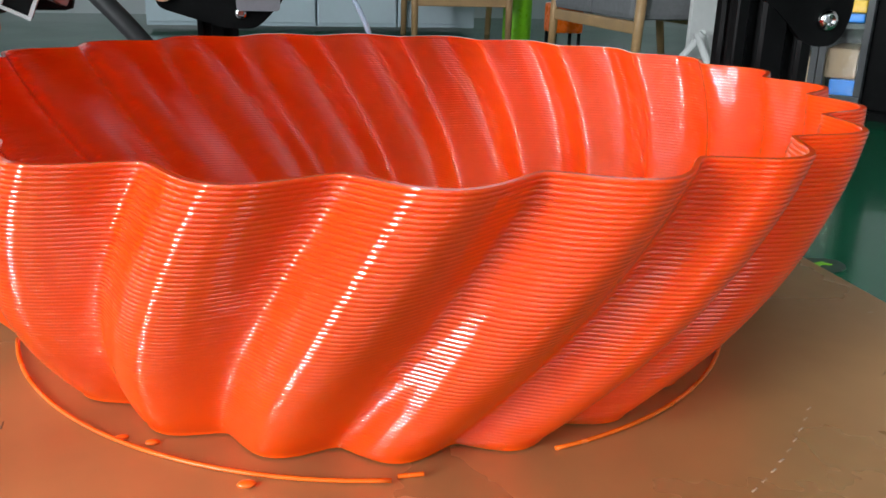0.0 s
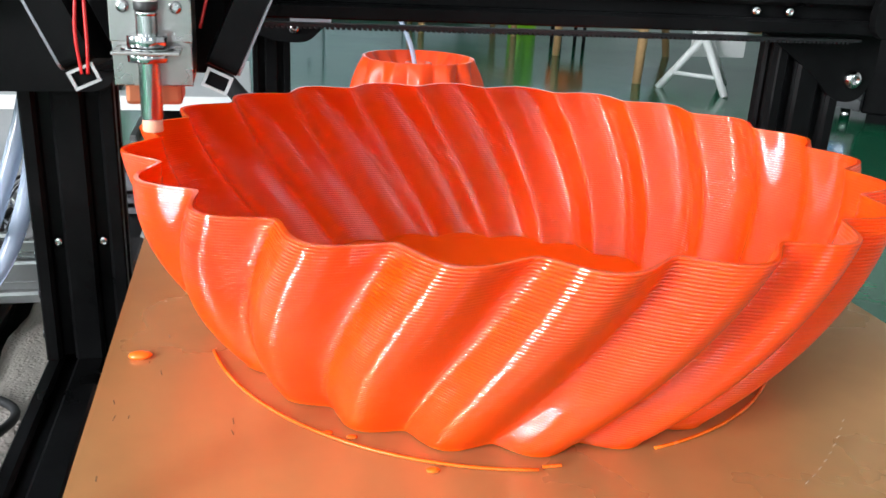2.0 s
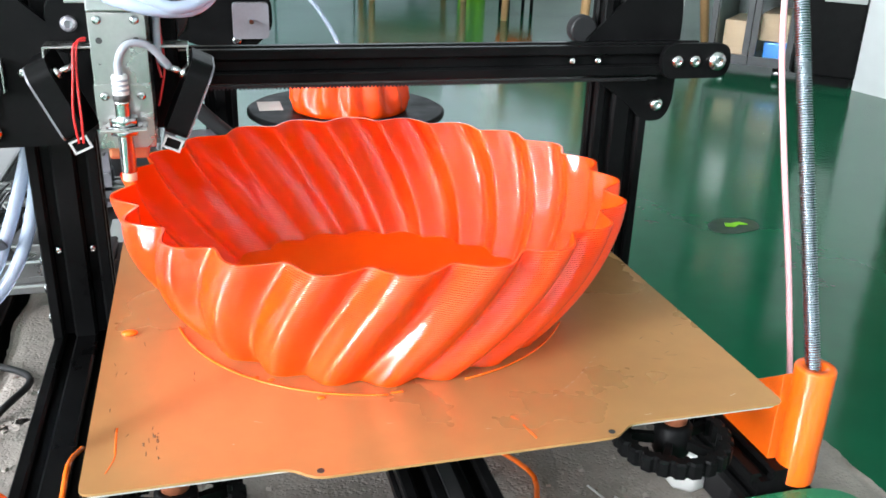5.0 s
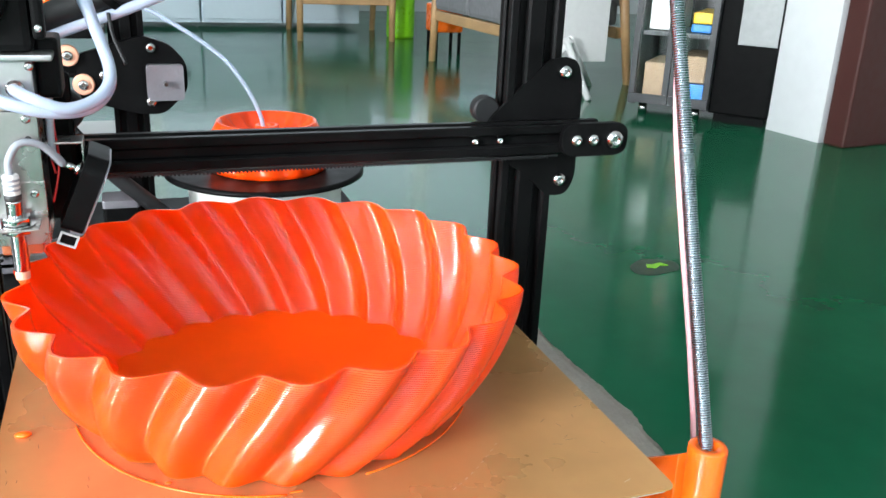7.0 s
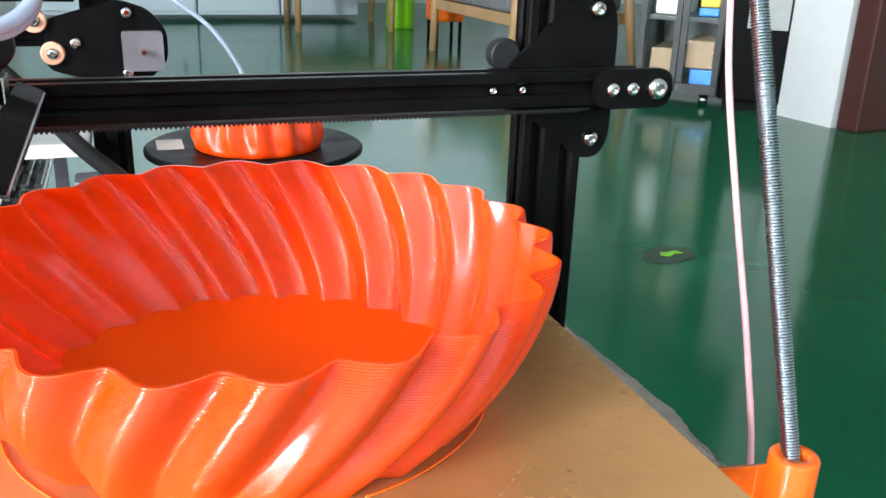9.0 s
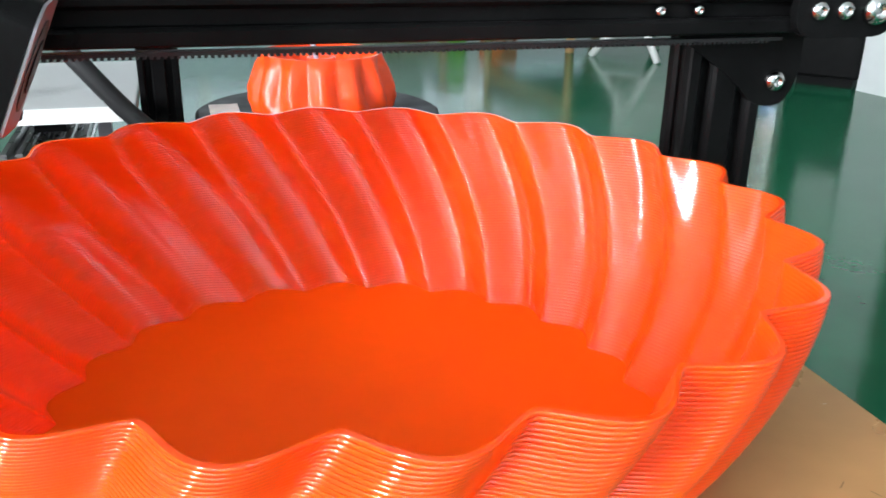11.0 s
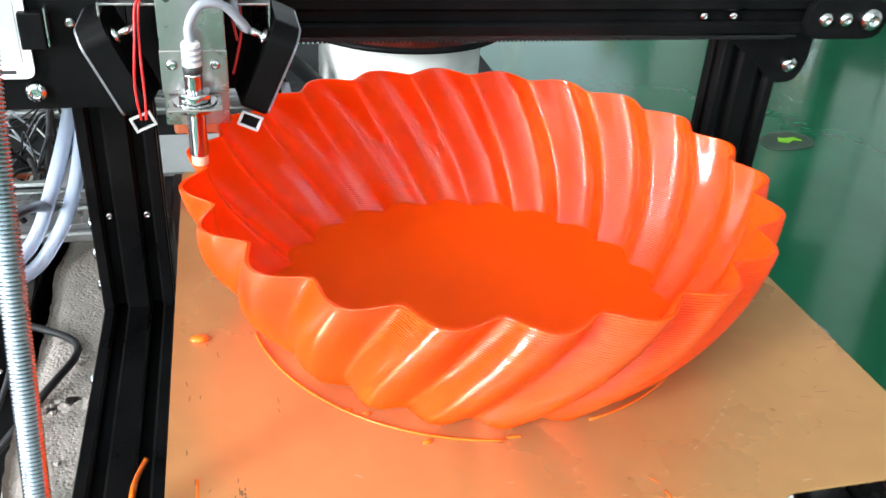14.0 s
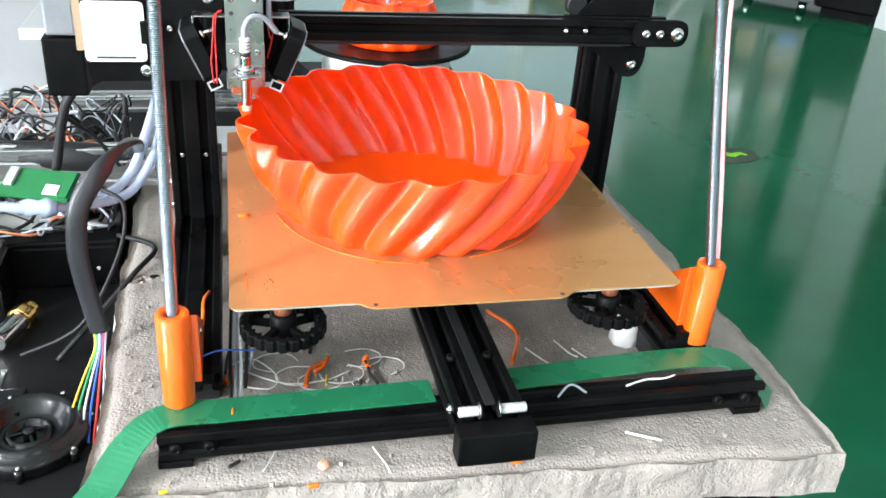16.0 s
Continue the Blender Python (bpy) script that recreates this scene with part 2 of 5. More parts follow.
def tube(pts, r, seg=10, n=8, bm=None, flat=1.0, up=Vector((0, 0, 1))):
    """A hose or wire along a smooth line; flat squeezes it to a band."""
    bm = bm or bmesh.new()
    path = smooth_path(pts, n) if n > 1 else [Vector(p) for p in pts]
    rings = []
    for i, p in enumerate(path):
        t = (path[min(i + 1, len(path) - 1)] - path[max(i - 1, 0)]).normalized()
        u = up.cross(t)
        u = u.normalized() if u.length > 1e-3 else Vector((1, 0, 0))
        w = t.cross(u)
        rings.append([bm.verts.new(p + u * r * math.cos(2 * math.pi * k / seg) + w * r * flat * math.sin(2 * math.pi * k / seg)) for k in range(seg)])
    for a, b in zip(rings, rings[1:]):
        for k in range(seg):
            bm.faces.new((a[k], a[(k + 1) % seg], b[(k + 1) % seg], b[k])).smooth = True
    bm.faces.new(rings[0]), bm.faces.new(rings[-1])
    return bm


def lathe(profile, seg=48, at=(0, 0, 0), bm=None, wave=None, closed=False):
    """Turns (radius, height) pairs round z."""
    bm = bm or bmesh.new()
    rings = []
    for r, z in profile:
        row = []
        for k in range(seg):
            a = 2 * math.pi * k / seg
            rr = r + (wave(a, z) if wave else 0)
            row.append(bm.verts.new((at[0] + rr * math.cos(a), at[1] + rr * math.sin(a), at[2] + z)))
        rings.append(row)
    pairs = list(zip(rings, rings[1:])) + ([(rings[-1], rings[0])] if closed else [])
    for a, b in pairs:
        for k in range(seg):
            bm.faces.new((a[k], a[(k + 1) % seg], b[(k + 1) % seg], b[k])).smooth = True
    if not closed:
        bm.faces.new(rings[0][::-1]), bm.faces.new(rings[-1])
    return bm


def prism(outline, z0, z1, m=None, bevel=0.0, bm=None):
    """A flat outline in x and y, given thickness."""
    bm = bm or bmesh.new()
    lo = [bm.verts.new((x, y, z0)) for x, y in outline]
    hi = [bm.verts.new((x, y, z1)) for x, y in outline]
    n = len(outline)
    fs = [bm.faces.new(lo[::-1]), bm.faces.new(hi)]
    fs += [bm.faces.new((lo[i], lo[(i + 1) % n], hi[(i + 1) % n], hi[i])) for i in range(n)]
    if bevel:
        es = [e for f in fs[:2] for e in f.edges]
        bmesh.ops.bevel(bm, geom=es, offset=bevel, segments=2, affect="EDGES", profile=0.6)
    if m:
        bmesh.ops.transform(bm, matrix=m, verts=bm.verts)
    return bm


def rounded(corners, r, n=5):
    """The outline of a polygon with rounded corners."""
    out = []
    k = len(corners)
    for i in range(k):
        p, a, b = Vector(corners[i]), Vector(corners[i - 1]), Vector(corners[(i + 1) % k])
        ra = min(r, (a - p).length * 0.45, (b - p).length * 0.45)
        s, e = p + (a - p).normalized() * ra, p + (b - p).normalized() * ra
        for j in range(n + 1):
            t = j / n
            q = s * (1 - t) ** 2 + p * 2 * t * (1 - t) + e * t * t
            out.append((q.x, q.y))
    return out


def slotted(w, h, length, m):
    """A slotted aluminium extrusion w by h, its length along z, put in place by m."""
    def side(n):
        pts = []
        for i in range(n):
            c = 0.01 + 0.02 * i
            pts += [(c - 0.0046, 0), (c - 0.0031, 0.0016), (c - 0.0031, 0.0022), (c - 0.0055, 0.0022), (c - 0.0028, 0.0058),
                    (c + 0.0028, 0.0058), (c + 0.0055, 0.0022), (c + 0.0031, 0.0022), (c + 0.0031, 0.0016), (c + 0.0046, 0)]
        return pts
    nw, nh = round(w / 0.02), round(h / 0.02)
    o = [(0.0008, 0)] + side(nw) + [(w - 0.0008, 0)]
    o += [(w, 0.0008)] + [(w - d, s) for s, d in side(nh)] + [(w, h - 0.0008)]
    o += [(w - 0.0008, h)] + [(w - s, h - d) for s, d in side(nw)] + [(0.0008, h)]
    o += [(0, h - 0.0008)] + [(d, h - s) for s, d in side(nh)] + [(0, 0.0008)]
    return prism([(x - w / 2, y - h / 2) for x, y in o], 0, length, m)


UPZ = Matrix.Identity(4)
ALONG_X = Euler((0, radians(90), 0)).to_matrix().to_4x4()      # z to x, x to -z
ALONG_Y = Euler((radians(-90), 0, 0)).to_matrix().to_4x4()     # z to y, y to -z


def bolt_head(parent, at, r, way=(0, -1, 0), mat=None, name="bolt"):
    """A domed button-head screw with a hexagon socket."""
    w = Vector(way).normalized()
    m = Matrix.Translation(at) @ w.to_track_quat("Z", "Y").to_matrix().to_4x4()
    bm = lathe([(r, -0.001), (r, r * 0.25), (r * 0.85, r * 0.55), (r * 0.5, r * 0.72), (r * 0.46, r * 0.72), (r * 0.42, r * 0.3)], 18)
    bmesh.ops.transform(bm, matrix=m, verts=bm.verts)
    return part(name, bm, mat or M_CHROME, parent)

# ---- room ----
def room_shell():
    solid("ground", box(-4.2, 7.2, -4.2, 8.6, FLOOR - 0.1, FLOOR), M_FLOOR, "glossy dark green epoxy floor", "floor", kind="structure")
    # unseen ceiling, added and kept white to bounce fill light down
    solid("ceiling", box(-4.2, 7.2, -4.2, 8.6, 2.9, 3.0), M_CEIL, "unseen white ceiling for bounced fill light", "ceiling", kind="structure")
    # walls with openings at the light panels: sill, head and piers
    def wall(name, along, at0, at1, lo, hi, w0, w1, bars):
        bm = bmesh.new()
        z0, z1 = 0.4, 2.5
        spans = [(lo, hi, FLOOR, z0), (lo, hi, z1, 2.9), (lo, w0, z0, z1), (w1, hi, z0, z1)]
        spans += [(b - 0.05, b + 0.05, z0, z1) for b in bars]
        for a, b, c, d in spans:
            if along == "x":
                box(a, b, at0, at1, c, d, bm=bm)
            else:
                box(at0, at1, a, b, c, d, bm=bm)
        solid(name, bm, M_WALL, "white painted wall with openings at the light panels", "wall", kind="structure")
    # west and south walls are unseen, added to close the room and bounce fill
    wall("wall_west", "y", -4.2, -4.0, -4.2, 8.6, -2.7, 3.2, (-2.15, -1.6, -0.7, 1.4))
    wall("wall_south", "x", -4.2, -4.0, -4.0, 7.0, -2.0, 3.2, (-0.7, 0.6, 1.9))
    wall("wall_north", "x", 8.4, 8.6, -4.0, 7.0, -1.2, 4.2, (0.15, 1.5, 2.85))
    solid("wall_east", box(7.0, 7.2, -4.2, 8.6, FLOOR, 2.9), M_WALL, "plain white painted wall", "wall", kind="structure")


room_shell()


def cabinet_run():
    for i in range(4):
        x = -0.75 + i * 0.62
        c = thing("low_cabinet", "pale blue-white low cabinet with a round knob", "cabinet", "low cabinets along the wall")
        part("body", box(x, x + 0.61, 6.75, 7.25, FLOOR + 0.04, 0.1, 0.006), M_CAB, c)
        part("door", box(x + 0.01, x + 0.6, 6.728, 6.747, FLOOR + 0.07, 0.07, 0.004), M_CAB, c)
        part("knob", rod((x + 0.5, 6.73, -0.15), (x + 0.5, 6.7, -0.15), 0.02, 12), M_PBLACK, c, "small black knob")
    t = solid("worktop", box(-0.77, 1.75, 6.7, 7.28, 0.102, 0.14, 0.006), M_WHITE, "white worktop on low cabinets", "worktop")


def sofa(at, turn, w, pillows):
    m = Matrix.Translation((*at, FLOOR)) @ pose(0, 0, 0, 0, 0, turn)
    s = thing("wooden_sofa", "beech-framed sofa with grey fabric cushions", "sofa", "waiting area seats")
    def put(name, bm, mat, label=""):
        bmesh.ops.transform(bm, matrix=m, verts=bm.verts)
        return part(name, bm, mat, s, label)
    for x in (0.03, w - 0.03):
        put("front_leg", rod((x, 0.03, 0), (x, 0.05, 0.58), 0.022, 10, 0.028), M_WOOD)
        put("back_leg", rod((x, 0.78, 0), (x, 0.68, 0.62), 0.022, 10, 0.028), M_WOOD)
        put("armrest", box(x - 0.035, x + 0.035, -0.02, 0.78, 0.58, 0.615, 0.01), M_WOOD)
    put("front_rail", box(0.04, w - 0.04, 0.03, 0.07, 0.25, 0.31, 0.008), M_WOOD)
    put("back_rail", box(0.04, w - 0.04, 0.68, 0.72, 0.25, 0.31, 0.008), M_WOOD)
    for k in range(2):
        a, b = 0.06 + k * (w - 0.12) / 2, 0.06 + (k + 1) * (w - 0.12) / 2
        put("seat_cushion", box(a + 0.004, b - 0.004, 0.02, 0.7, 0.315, 0.45, 0.03), M_CUSH)
        put("back_cushion", box(a + 0.004, b - 0.004, 0.0, 0.14, 0.0, 0.42, 0.04, m=Matrix.Translation((0, 0.6, 0.44)) @ pose(0, 0, 0, -14)), M_CUSH)
    for k, (px, mat, lab) in enumerate(pillows):
        p = box(-0.2, 0.2, -0.06, 0.06, -0.2, 0.2, 0.05, m=m @ Matrix.Translation((px, 0.44, 0.64)) @ pose(0, 0, 0, -20, 12 - 20 * k))
        solid("throw_pillow", p, mat, lab, "pillow", "throw pillows")


def room_furniture():
    cabinet_run()
    sofa((1.06, 5.93), -4, 0.72, ((0.42, M_GREYPLATE, "pale grey-green patterned throw pillow on the sofa"),))
    sofa((1.69, 4.95), -86, 1.08, ((0.62, M_TEAL, "teal throw pillow on the sofa"), (0.3, M_WHITE, "cream throw pillow on the sofa")))
    b = solid("lime_green_cylinder", lathe([(0.1, 0), (0.105, 0.02), (0.105, 0.62), (0.1, 0.64), (0.09, 0.64), (0.09, 0.6)], 32, (1.9, 6.2, FLOOR)), M_LIME, "tall lime green plastic bin", "bin")
    c = thing("orange_stool", "small orange stool with black legs", "stool")
    part("seat", box(1.83, 2.03, 5.2, 5.4, FLOOR + 0.14, FLOOR + 0.32, 0.02), M_FIL, c)
    for x in (1.85, 2.01):
        for y in (5.22, 5.38):
            part("leg", rod((x, y, FLOOR), (x, y, FLOOR + 0.14), 0.012, 8), M_PBLACK, c)
    # folding white trestle beside the sofa
    t = thing("white_trestle", "white painted folding trestle legs", "trestle")
    part("leg", rod((1.86, 3.8, FLOOR), (2.02, 3.67, -0.22), 0.018, 10), M_WHITE, t)
    part("leg", rod((2.07, 3.53, FLOOR), (2.0, 3.69, -0.22), 0.018, 10), M_WHITE, t)
    part("leg", rod((2.3, 3.95, FLOOR), (2.03, 3.7, -0.22), 0.018, 10), M_WHITE, t)
    part("crossbar", rod((1.9, 3.765, -0.42), (2.05, 3.575, -0.42), 0.01, 10), M_WHITE, t)
    part("panel", box(2.02, 2.3, 3.8, 3.83, FLOOR + 0.15, 0.4, 0.004), M_WHITE, t)
    # glazed steel cabinet with crates
    k = thing("glazed_storage_cabinet", "dark grey steel cabinet with glass doors and stored crates", "cabinet")
    X, Y, W, D, H = 2.095, 3.205, 0.36, 0.4, 1.5
    m = Matrix.Translation((X, Y, FLOOR)) @ pose(0, 0, 0, 0, 0, -45)
    def put(name, bm, mat, lab=""):
        bmesh.ops.transform(bm, matrix=m, verts=bm.verts)
        return part(name, bm, mat, k, lab)
    put("back", box(0, W, D - 0.02, D, 0.05, H), M_STEELCAB)
    for x in (0, W - 0.03):
        put("side", box(x, x + 0.03, 0, D - 0.022, 0.05, H), M_STEELCAB)
    for z in (0.055, 0.36, 0.74, 1.1, H - 0.03):
        put("shelf", box(0.032, W - 0.032, 0.02, D - 0.022, z, z + 0.02), M_STEELCAB)
    for x in (0.002, W / 2 + 0.002):
        d = put("door", box(x, x + W / 2 - 0.004, -0.022, -0.003, 0.06, 0.1), M_STEELCAB)
        for a, b, c, e in ((x, x + 0.025, 0.102, H), (x + W / 2 - 0.029, x + W / 2 - 0.004, 0.102, H), (x + 0.027, x + W / 2 - 0.031, H - 0.05, H)):
            put("door_frame", box(a, b, -0.022, -0.003, c, e), M_STEELCAB)
        g = put("pane", box(x + 0.027, x + W / 2 - 0.031, -0.014, -0.01, 0.104, H - 0.052), M_GLASS)
        g.visible_shadow = False
    for x in (0.04, W - 0.08):
        put("foot", rod((x + 0.02, 0.05, 0), (x + 0.02, 0.05, 0.05), 0.02, 10), M_CHROME)
    for i, (x, z, w, h, mat, lab) in enumerate(((0.225, 0.077, 0.1, 0.078, M_BLUE, "blue plastic storage crate"), (0.232, 0.382, 0.088, 0.036, M_BLUE, "flat blue plastic storage crate"), (0.236, 0.42, 0.085, 0.05, M_YELL, "yellow plastic storage crate"), (0.045, 0.077, 0.12, 0.16, M_TAN, "brown cardboard box"), (0.2, 0.158, 0.12, 0.12, M_TAN, "brown cardboard box"), (0.045, 0.382, 0.13, 0.2, M_WHITE, "white cardboard box"), (0.08, 0.762, 0.2, 0.2, M_TAN, "brown cardboard box"))):
        bm = box(x, x + w, 0.06, 0.36, z, z + h, 0.008)
        bmesh.ops.transform(bm, matrix=m, verts=bm.verts)
        solid("storage_crate" if i < 3 else "cardboard_box", bm, mat, lab + " on a cabinet shelf", "box", "things in the glazed cabinet")
    # dark machine beside it, white pillar and dark red door
    d = thing("black_machine_cabinet", "tall black machine cabinet with a grey panel", "machine")
    md = Matrix.Translation((2.37, 2.975, FLOOR)) @ pose(0, 0, 0, 0, 0, -50)
    for nm, bm, mat in (("body", box(0, 0.26, 0, 0.45, 0.04, 1.6, 0.01), M_PBLACK), ("panel", box(0.09, 0.255, -0.012, -0.002, 0.35, 1.2, 0.003), M_GREYPLATE), ("foot", box(0.02, 0.24, 0.03, 0.42, 0, 0.038), M_PBLACK)):
        bmesh.ops.transform(bm, matrix=md, verts=bm.verts)
        part(nm, bm, mat, d)
    bm = box(0, 0.28, 0, 0.4, 0, 3.4)
    bmesh.ops.transform(bm, matrix=Matrix.Translation((2.545, 2.785, FLOOR)) @ pose(0, 0, 0, 0, 0, -82), verts=bm.verts)
    solid("pillar", bm, M_PILLAR, "white painted square pillar", "pillar", kind="structure")
    bm = box(0, 0.8, 0, 0.1, 0, 2.2, 0.01)
    bmesh.ops.transform(bm, matrix=Matrix.Translation((2.61, 2.395, FLOOR)) @ pose(0, 0, 0, 0, 0, 8), verts=bm.verts)
    solid("red_door", bm, M_DARKRED, "dark red open door leaf", "door")
    # flat lime scrap on a small dark green patch on the floor
    g = solid("floor_patch", prism(rounded([(1.03, 1.37), (1.07, 1.35), (1.16, 1.37), (1.18, 1.43), (1.1, 1.46), (1.04, 1.42)], 0.03), FLOOR, FLOOR + 0.002), M_FLOORPATCH, "small dark green patch on the green floor", "mat")
    solid("lime_leaf_scrap", prism([(1.08, 1.4), (1.1, 1.39), (1.12, 1.405), (1.14, 1.4), (1.13, 1.42), (1.1, 1.413), (1.09, 1.42)], FLOOR + 0.002, FLOOR + 0.004), M_LIME, "lime green plastic scrap on the dark green patch", "scrap")


room_furniture()

# ---- table and concrete slab ----
def table():
    t = thing("work_table", "black work table under the printers", "table")
    part("top", box(-1.1, 0.235, -0.12 + OY, 0.6, TABLE - 0.03, TABLE, 0.004), M_TABLE, t)
    part("rear_top", box(-0.36, 0.235, 0.602, 1.05, TABLE - 0.03, TABLE, 0.004), M_TABLE, t)
    b = thing("grey_bench", "pale grey bench behind the black table", "bench")
    part("top", box(-1.1, -0.362, 0.602, 1.5, TABLE - 0.03, TABLE, 0.004), M_GREYTOP, b)
    for x, y in ((-1.05, 0.65), (-0.4, 0.65), (-1.05, 1.45), (-0.4, 1.45)):
        part("leg", box(x - 0.02, x + 0.02, y - 0.02, y + 0.02, FLOOR, TABLE - 0.032, 0.003), M_BLACK, b)
    for x, y in ((-1.05, -0.05), (0.19, -0.05), (-1.05, 0.55), (0.19, 1.0)):
        part("leg", box(x - 0.025, x + 0.025, y - 0.025, y + 0.025, FLOOR, TABLE - 0.032, 0.003), M_BLACK, t)


def slab():
    rnd = random.Random(4)
    nx, ny = 240, 270
    x0, x1, y0, y1 = -0.248, 0.268, -0.078 + OY, 0.50 + OY
    bm = bmesh.new()
    def edge_wobble(p):
        return 0.004 * noise.noise(Vector((p * 11, 2.3, 0))) + 0.001 * noise.noise(Vector((p * 50, 7.7, 0))) + 0.0006 * noise.noise(Vector((p * 160, 4.7, 0)))
    grid = []
    for j in range(ny + 1):
        row = []
        for i in range(nx + 1):
            u, v = i / nx, j / ny
            x, y = x0 + (x1 - x0) * u, y0 + (y1 - y0) * v
            # front edge slants back to the left, broken outline all round
            y += (1 - v) * (0.035 * (1 - u) + edge_wobble(x)) if v < 0.5 else 0
            x += (1 - u) * edge_wobble(y + 3) if u < 0.5 else u * edge_wobble(y + 9)
            e = min(u * nx, (1 - u) * nx, v * ny, (1 - v) * ny) / 2.5
            z = -0.1 - (0.004 if e < 1 else 0.001 if e < 2 else 0) + 0.0006 * noise.noise(Vector((x * 25, y * 25, 0))) + 0.0004 * noise.noise(Vector((x * 150, y * 150, 1))) - 0.0011 * max(0, noise.noise(Vector((x * 260, y * 260, 4))) - 0.25)
            row.append(bm.verts.new((x, y, z)))
        grid.append(row)
    for j in range(ny):
        for i in range(nx):
            bm.faces.new((grid[j][i], grid[j][i + 1], grid[j + 1][i + 1], grid[j + 1][i])).smooth = True
    rim = grid[0] + [r[-1] for r in grid[1:]] + grid[-1][-2::-1] + [r[0] for r in grid[-2:0:-1]]
    prev = rim
    cx, cy = 0.0, 0.2
    for k, z in enumerate([-0.1 - 0.037 * (q + 1) / 18 for q in range(18)]):
        cur = []
        for v in rim:
            w = 0.0009 * noise.noise(Vector((v.co.x * 170, v.co.y * 170, z * 170))) + 0.0009 * noise.noise(Vector((v.co.x * 60, v.co.y * 60, z * 60))) + 0.004 * noise.noise(Vector((v.co.x * 30, v.co.y * 30, z * 60)))
            d = Vector((v.co.x - cx, v.co.y - cy, 0)).normalized() * (w + 0.002)
            cur.append(bm.verts.new((v.co.x + d.x, v.co.y + d.y, z)))
        n = len(rim)
        for i in range(n):
            bm.faces.new((prev[i], prev[(i + 1) % n], cur[(i + 1) % n], cur[i]))
        prev = cur
    bm.faces.new(prev)
    # dark sheet that fills the gap between slab and table
    solid("dark_underlay", box(-0.22, 0.255, -0.03 + OY, 0.49 + OY, TABLE, -0.1371, 0.003), M_RUBBER, "dark sheet filling the gap beneath the concrete slab", "underlay")
    solid("concrete_slab", bm, M_CONC, "rough beige-grey concrete slab with broken edges", "slab")


table()
slab()

# ---- printed bowl ----
CX, CY, BOWL_H, LOBES = -0.0114, 0.1514, 0.0722, 22


def bowl_radius(z, a, inset=0.0):
    s = max(0.0, min(1.0, z / BOWL_H))
    r = 0.0932 + (0.1248 - 0.0932) * (1 - (1 - s) ** 1.9)
    u = ((math.degrees(a) - 9.16 - 19.93 * s) / (360 / LOBES)) % 1.0
    amp = 0.0065 + 0.004 * s
    wave = (0.5 - 0.5 * math.cos(2 * math.pi * u)) ** 0.7
    return r + amp * wave - inset


def bowl():
    b = thing("printed_bowl", "bright orange 3D-printed bowl with twisted flutes on the build plate", "bowl")
    # 72 beads of plastic stepped one above the other, each with its own rounded edge
    na, beads = LOBES * 18, 72
    sub = ((0.0, 0.0), (0.3, 0.00018), (0.7, 0.00018), (1.0, 0.0))
    bm = bmesh.new()
    def shell(inset, z0):
        rows, side = [], -1 if inset else 1
        h = (BOWL_H - z0) / beads
        for j in range(beads):
            zc = z0 + h * (j + 0.5)
            for q, out in sub:
                rows.append([])
                for i in range(na):
                    a = 2 * math.pi * i / na
                    uneven = 1 + 0.3 * noise.noise(Vector((i * 0.12, j * 1.7, side)))
                    r = bowl_radius(z0 + h * (j + q) if inset else zc, a, inset) + side * out * uneven * (0.55 if inset else 1)
                    rows[-1].append(bm.verts.new((CX + r * math.cos(a), CY + r * math.sin(a), z0 + h * (j + 0.02 + 0.96 * q))))
        return rows
    out, inn = shell(0, 0.0004), shell(0.0014, 0.0022)
    for rows in (out, inn):
        for k, (a, c) in enumerate(zip(rows, rows[1:])):
            for i in range(na):
                bm.faces.new((a[i], a[(i + 1) % na], c[(i + 1) % na], c[i])).smooth = k % 4 < 3
        # creases between the beads
        for k in range(0, len(rows), 4):
            for row in (rows[k], rows[k + 3]):
                for i in range(na):
                    bm.edges.get((row[i], row[(i + 1) % na])).smooth = False
    for i in range(na):
        bm.faces.new((out[-1][i], out[-1][(i + 1) % na], inn[-1][(i + 1) % na], inn[-1][i]))
        bm.faces.new((out[0][i], inn[0][i], inn[0][(i + 1) % na], out[0][(i + 1) % na]))
    part("fluted_wall", bm, M_BOWL, b, "twisted fluted wall with glossy layer lines")
    rim = [(CX + bowl_radius(0.0022, 2 * math.pi * i / na, 0.0007) * math.cos(2 * math.pi * i / na),
            CY + bowl_radius(0.0022, 2 * math.pi * i / na, 0.0007) * math.sin(2 * math.pi * i / na)) for i in range(na)]
    part("base", prism(rim, 0.0005, 0.0022), M_BOWLFLOOR, b, "smooth darker orange base")
    return b


bowl()


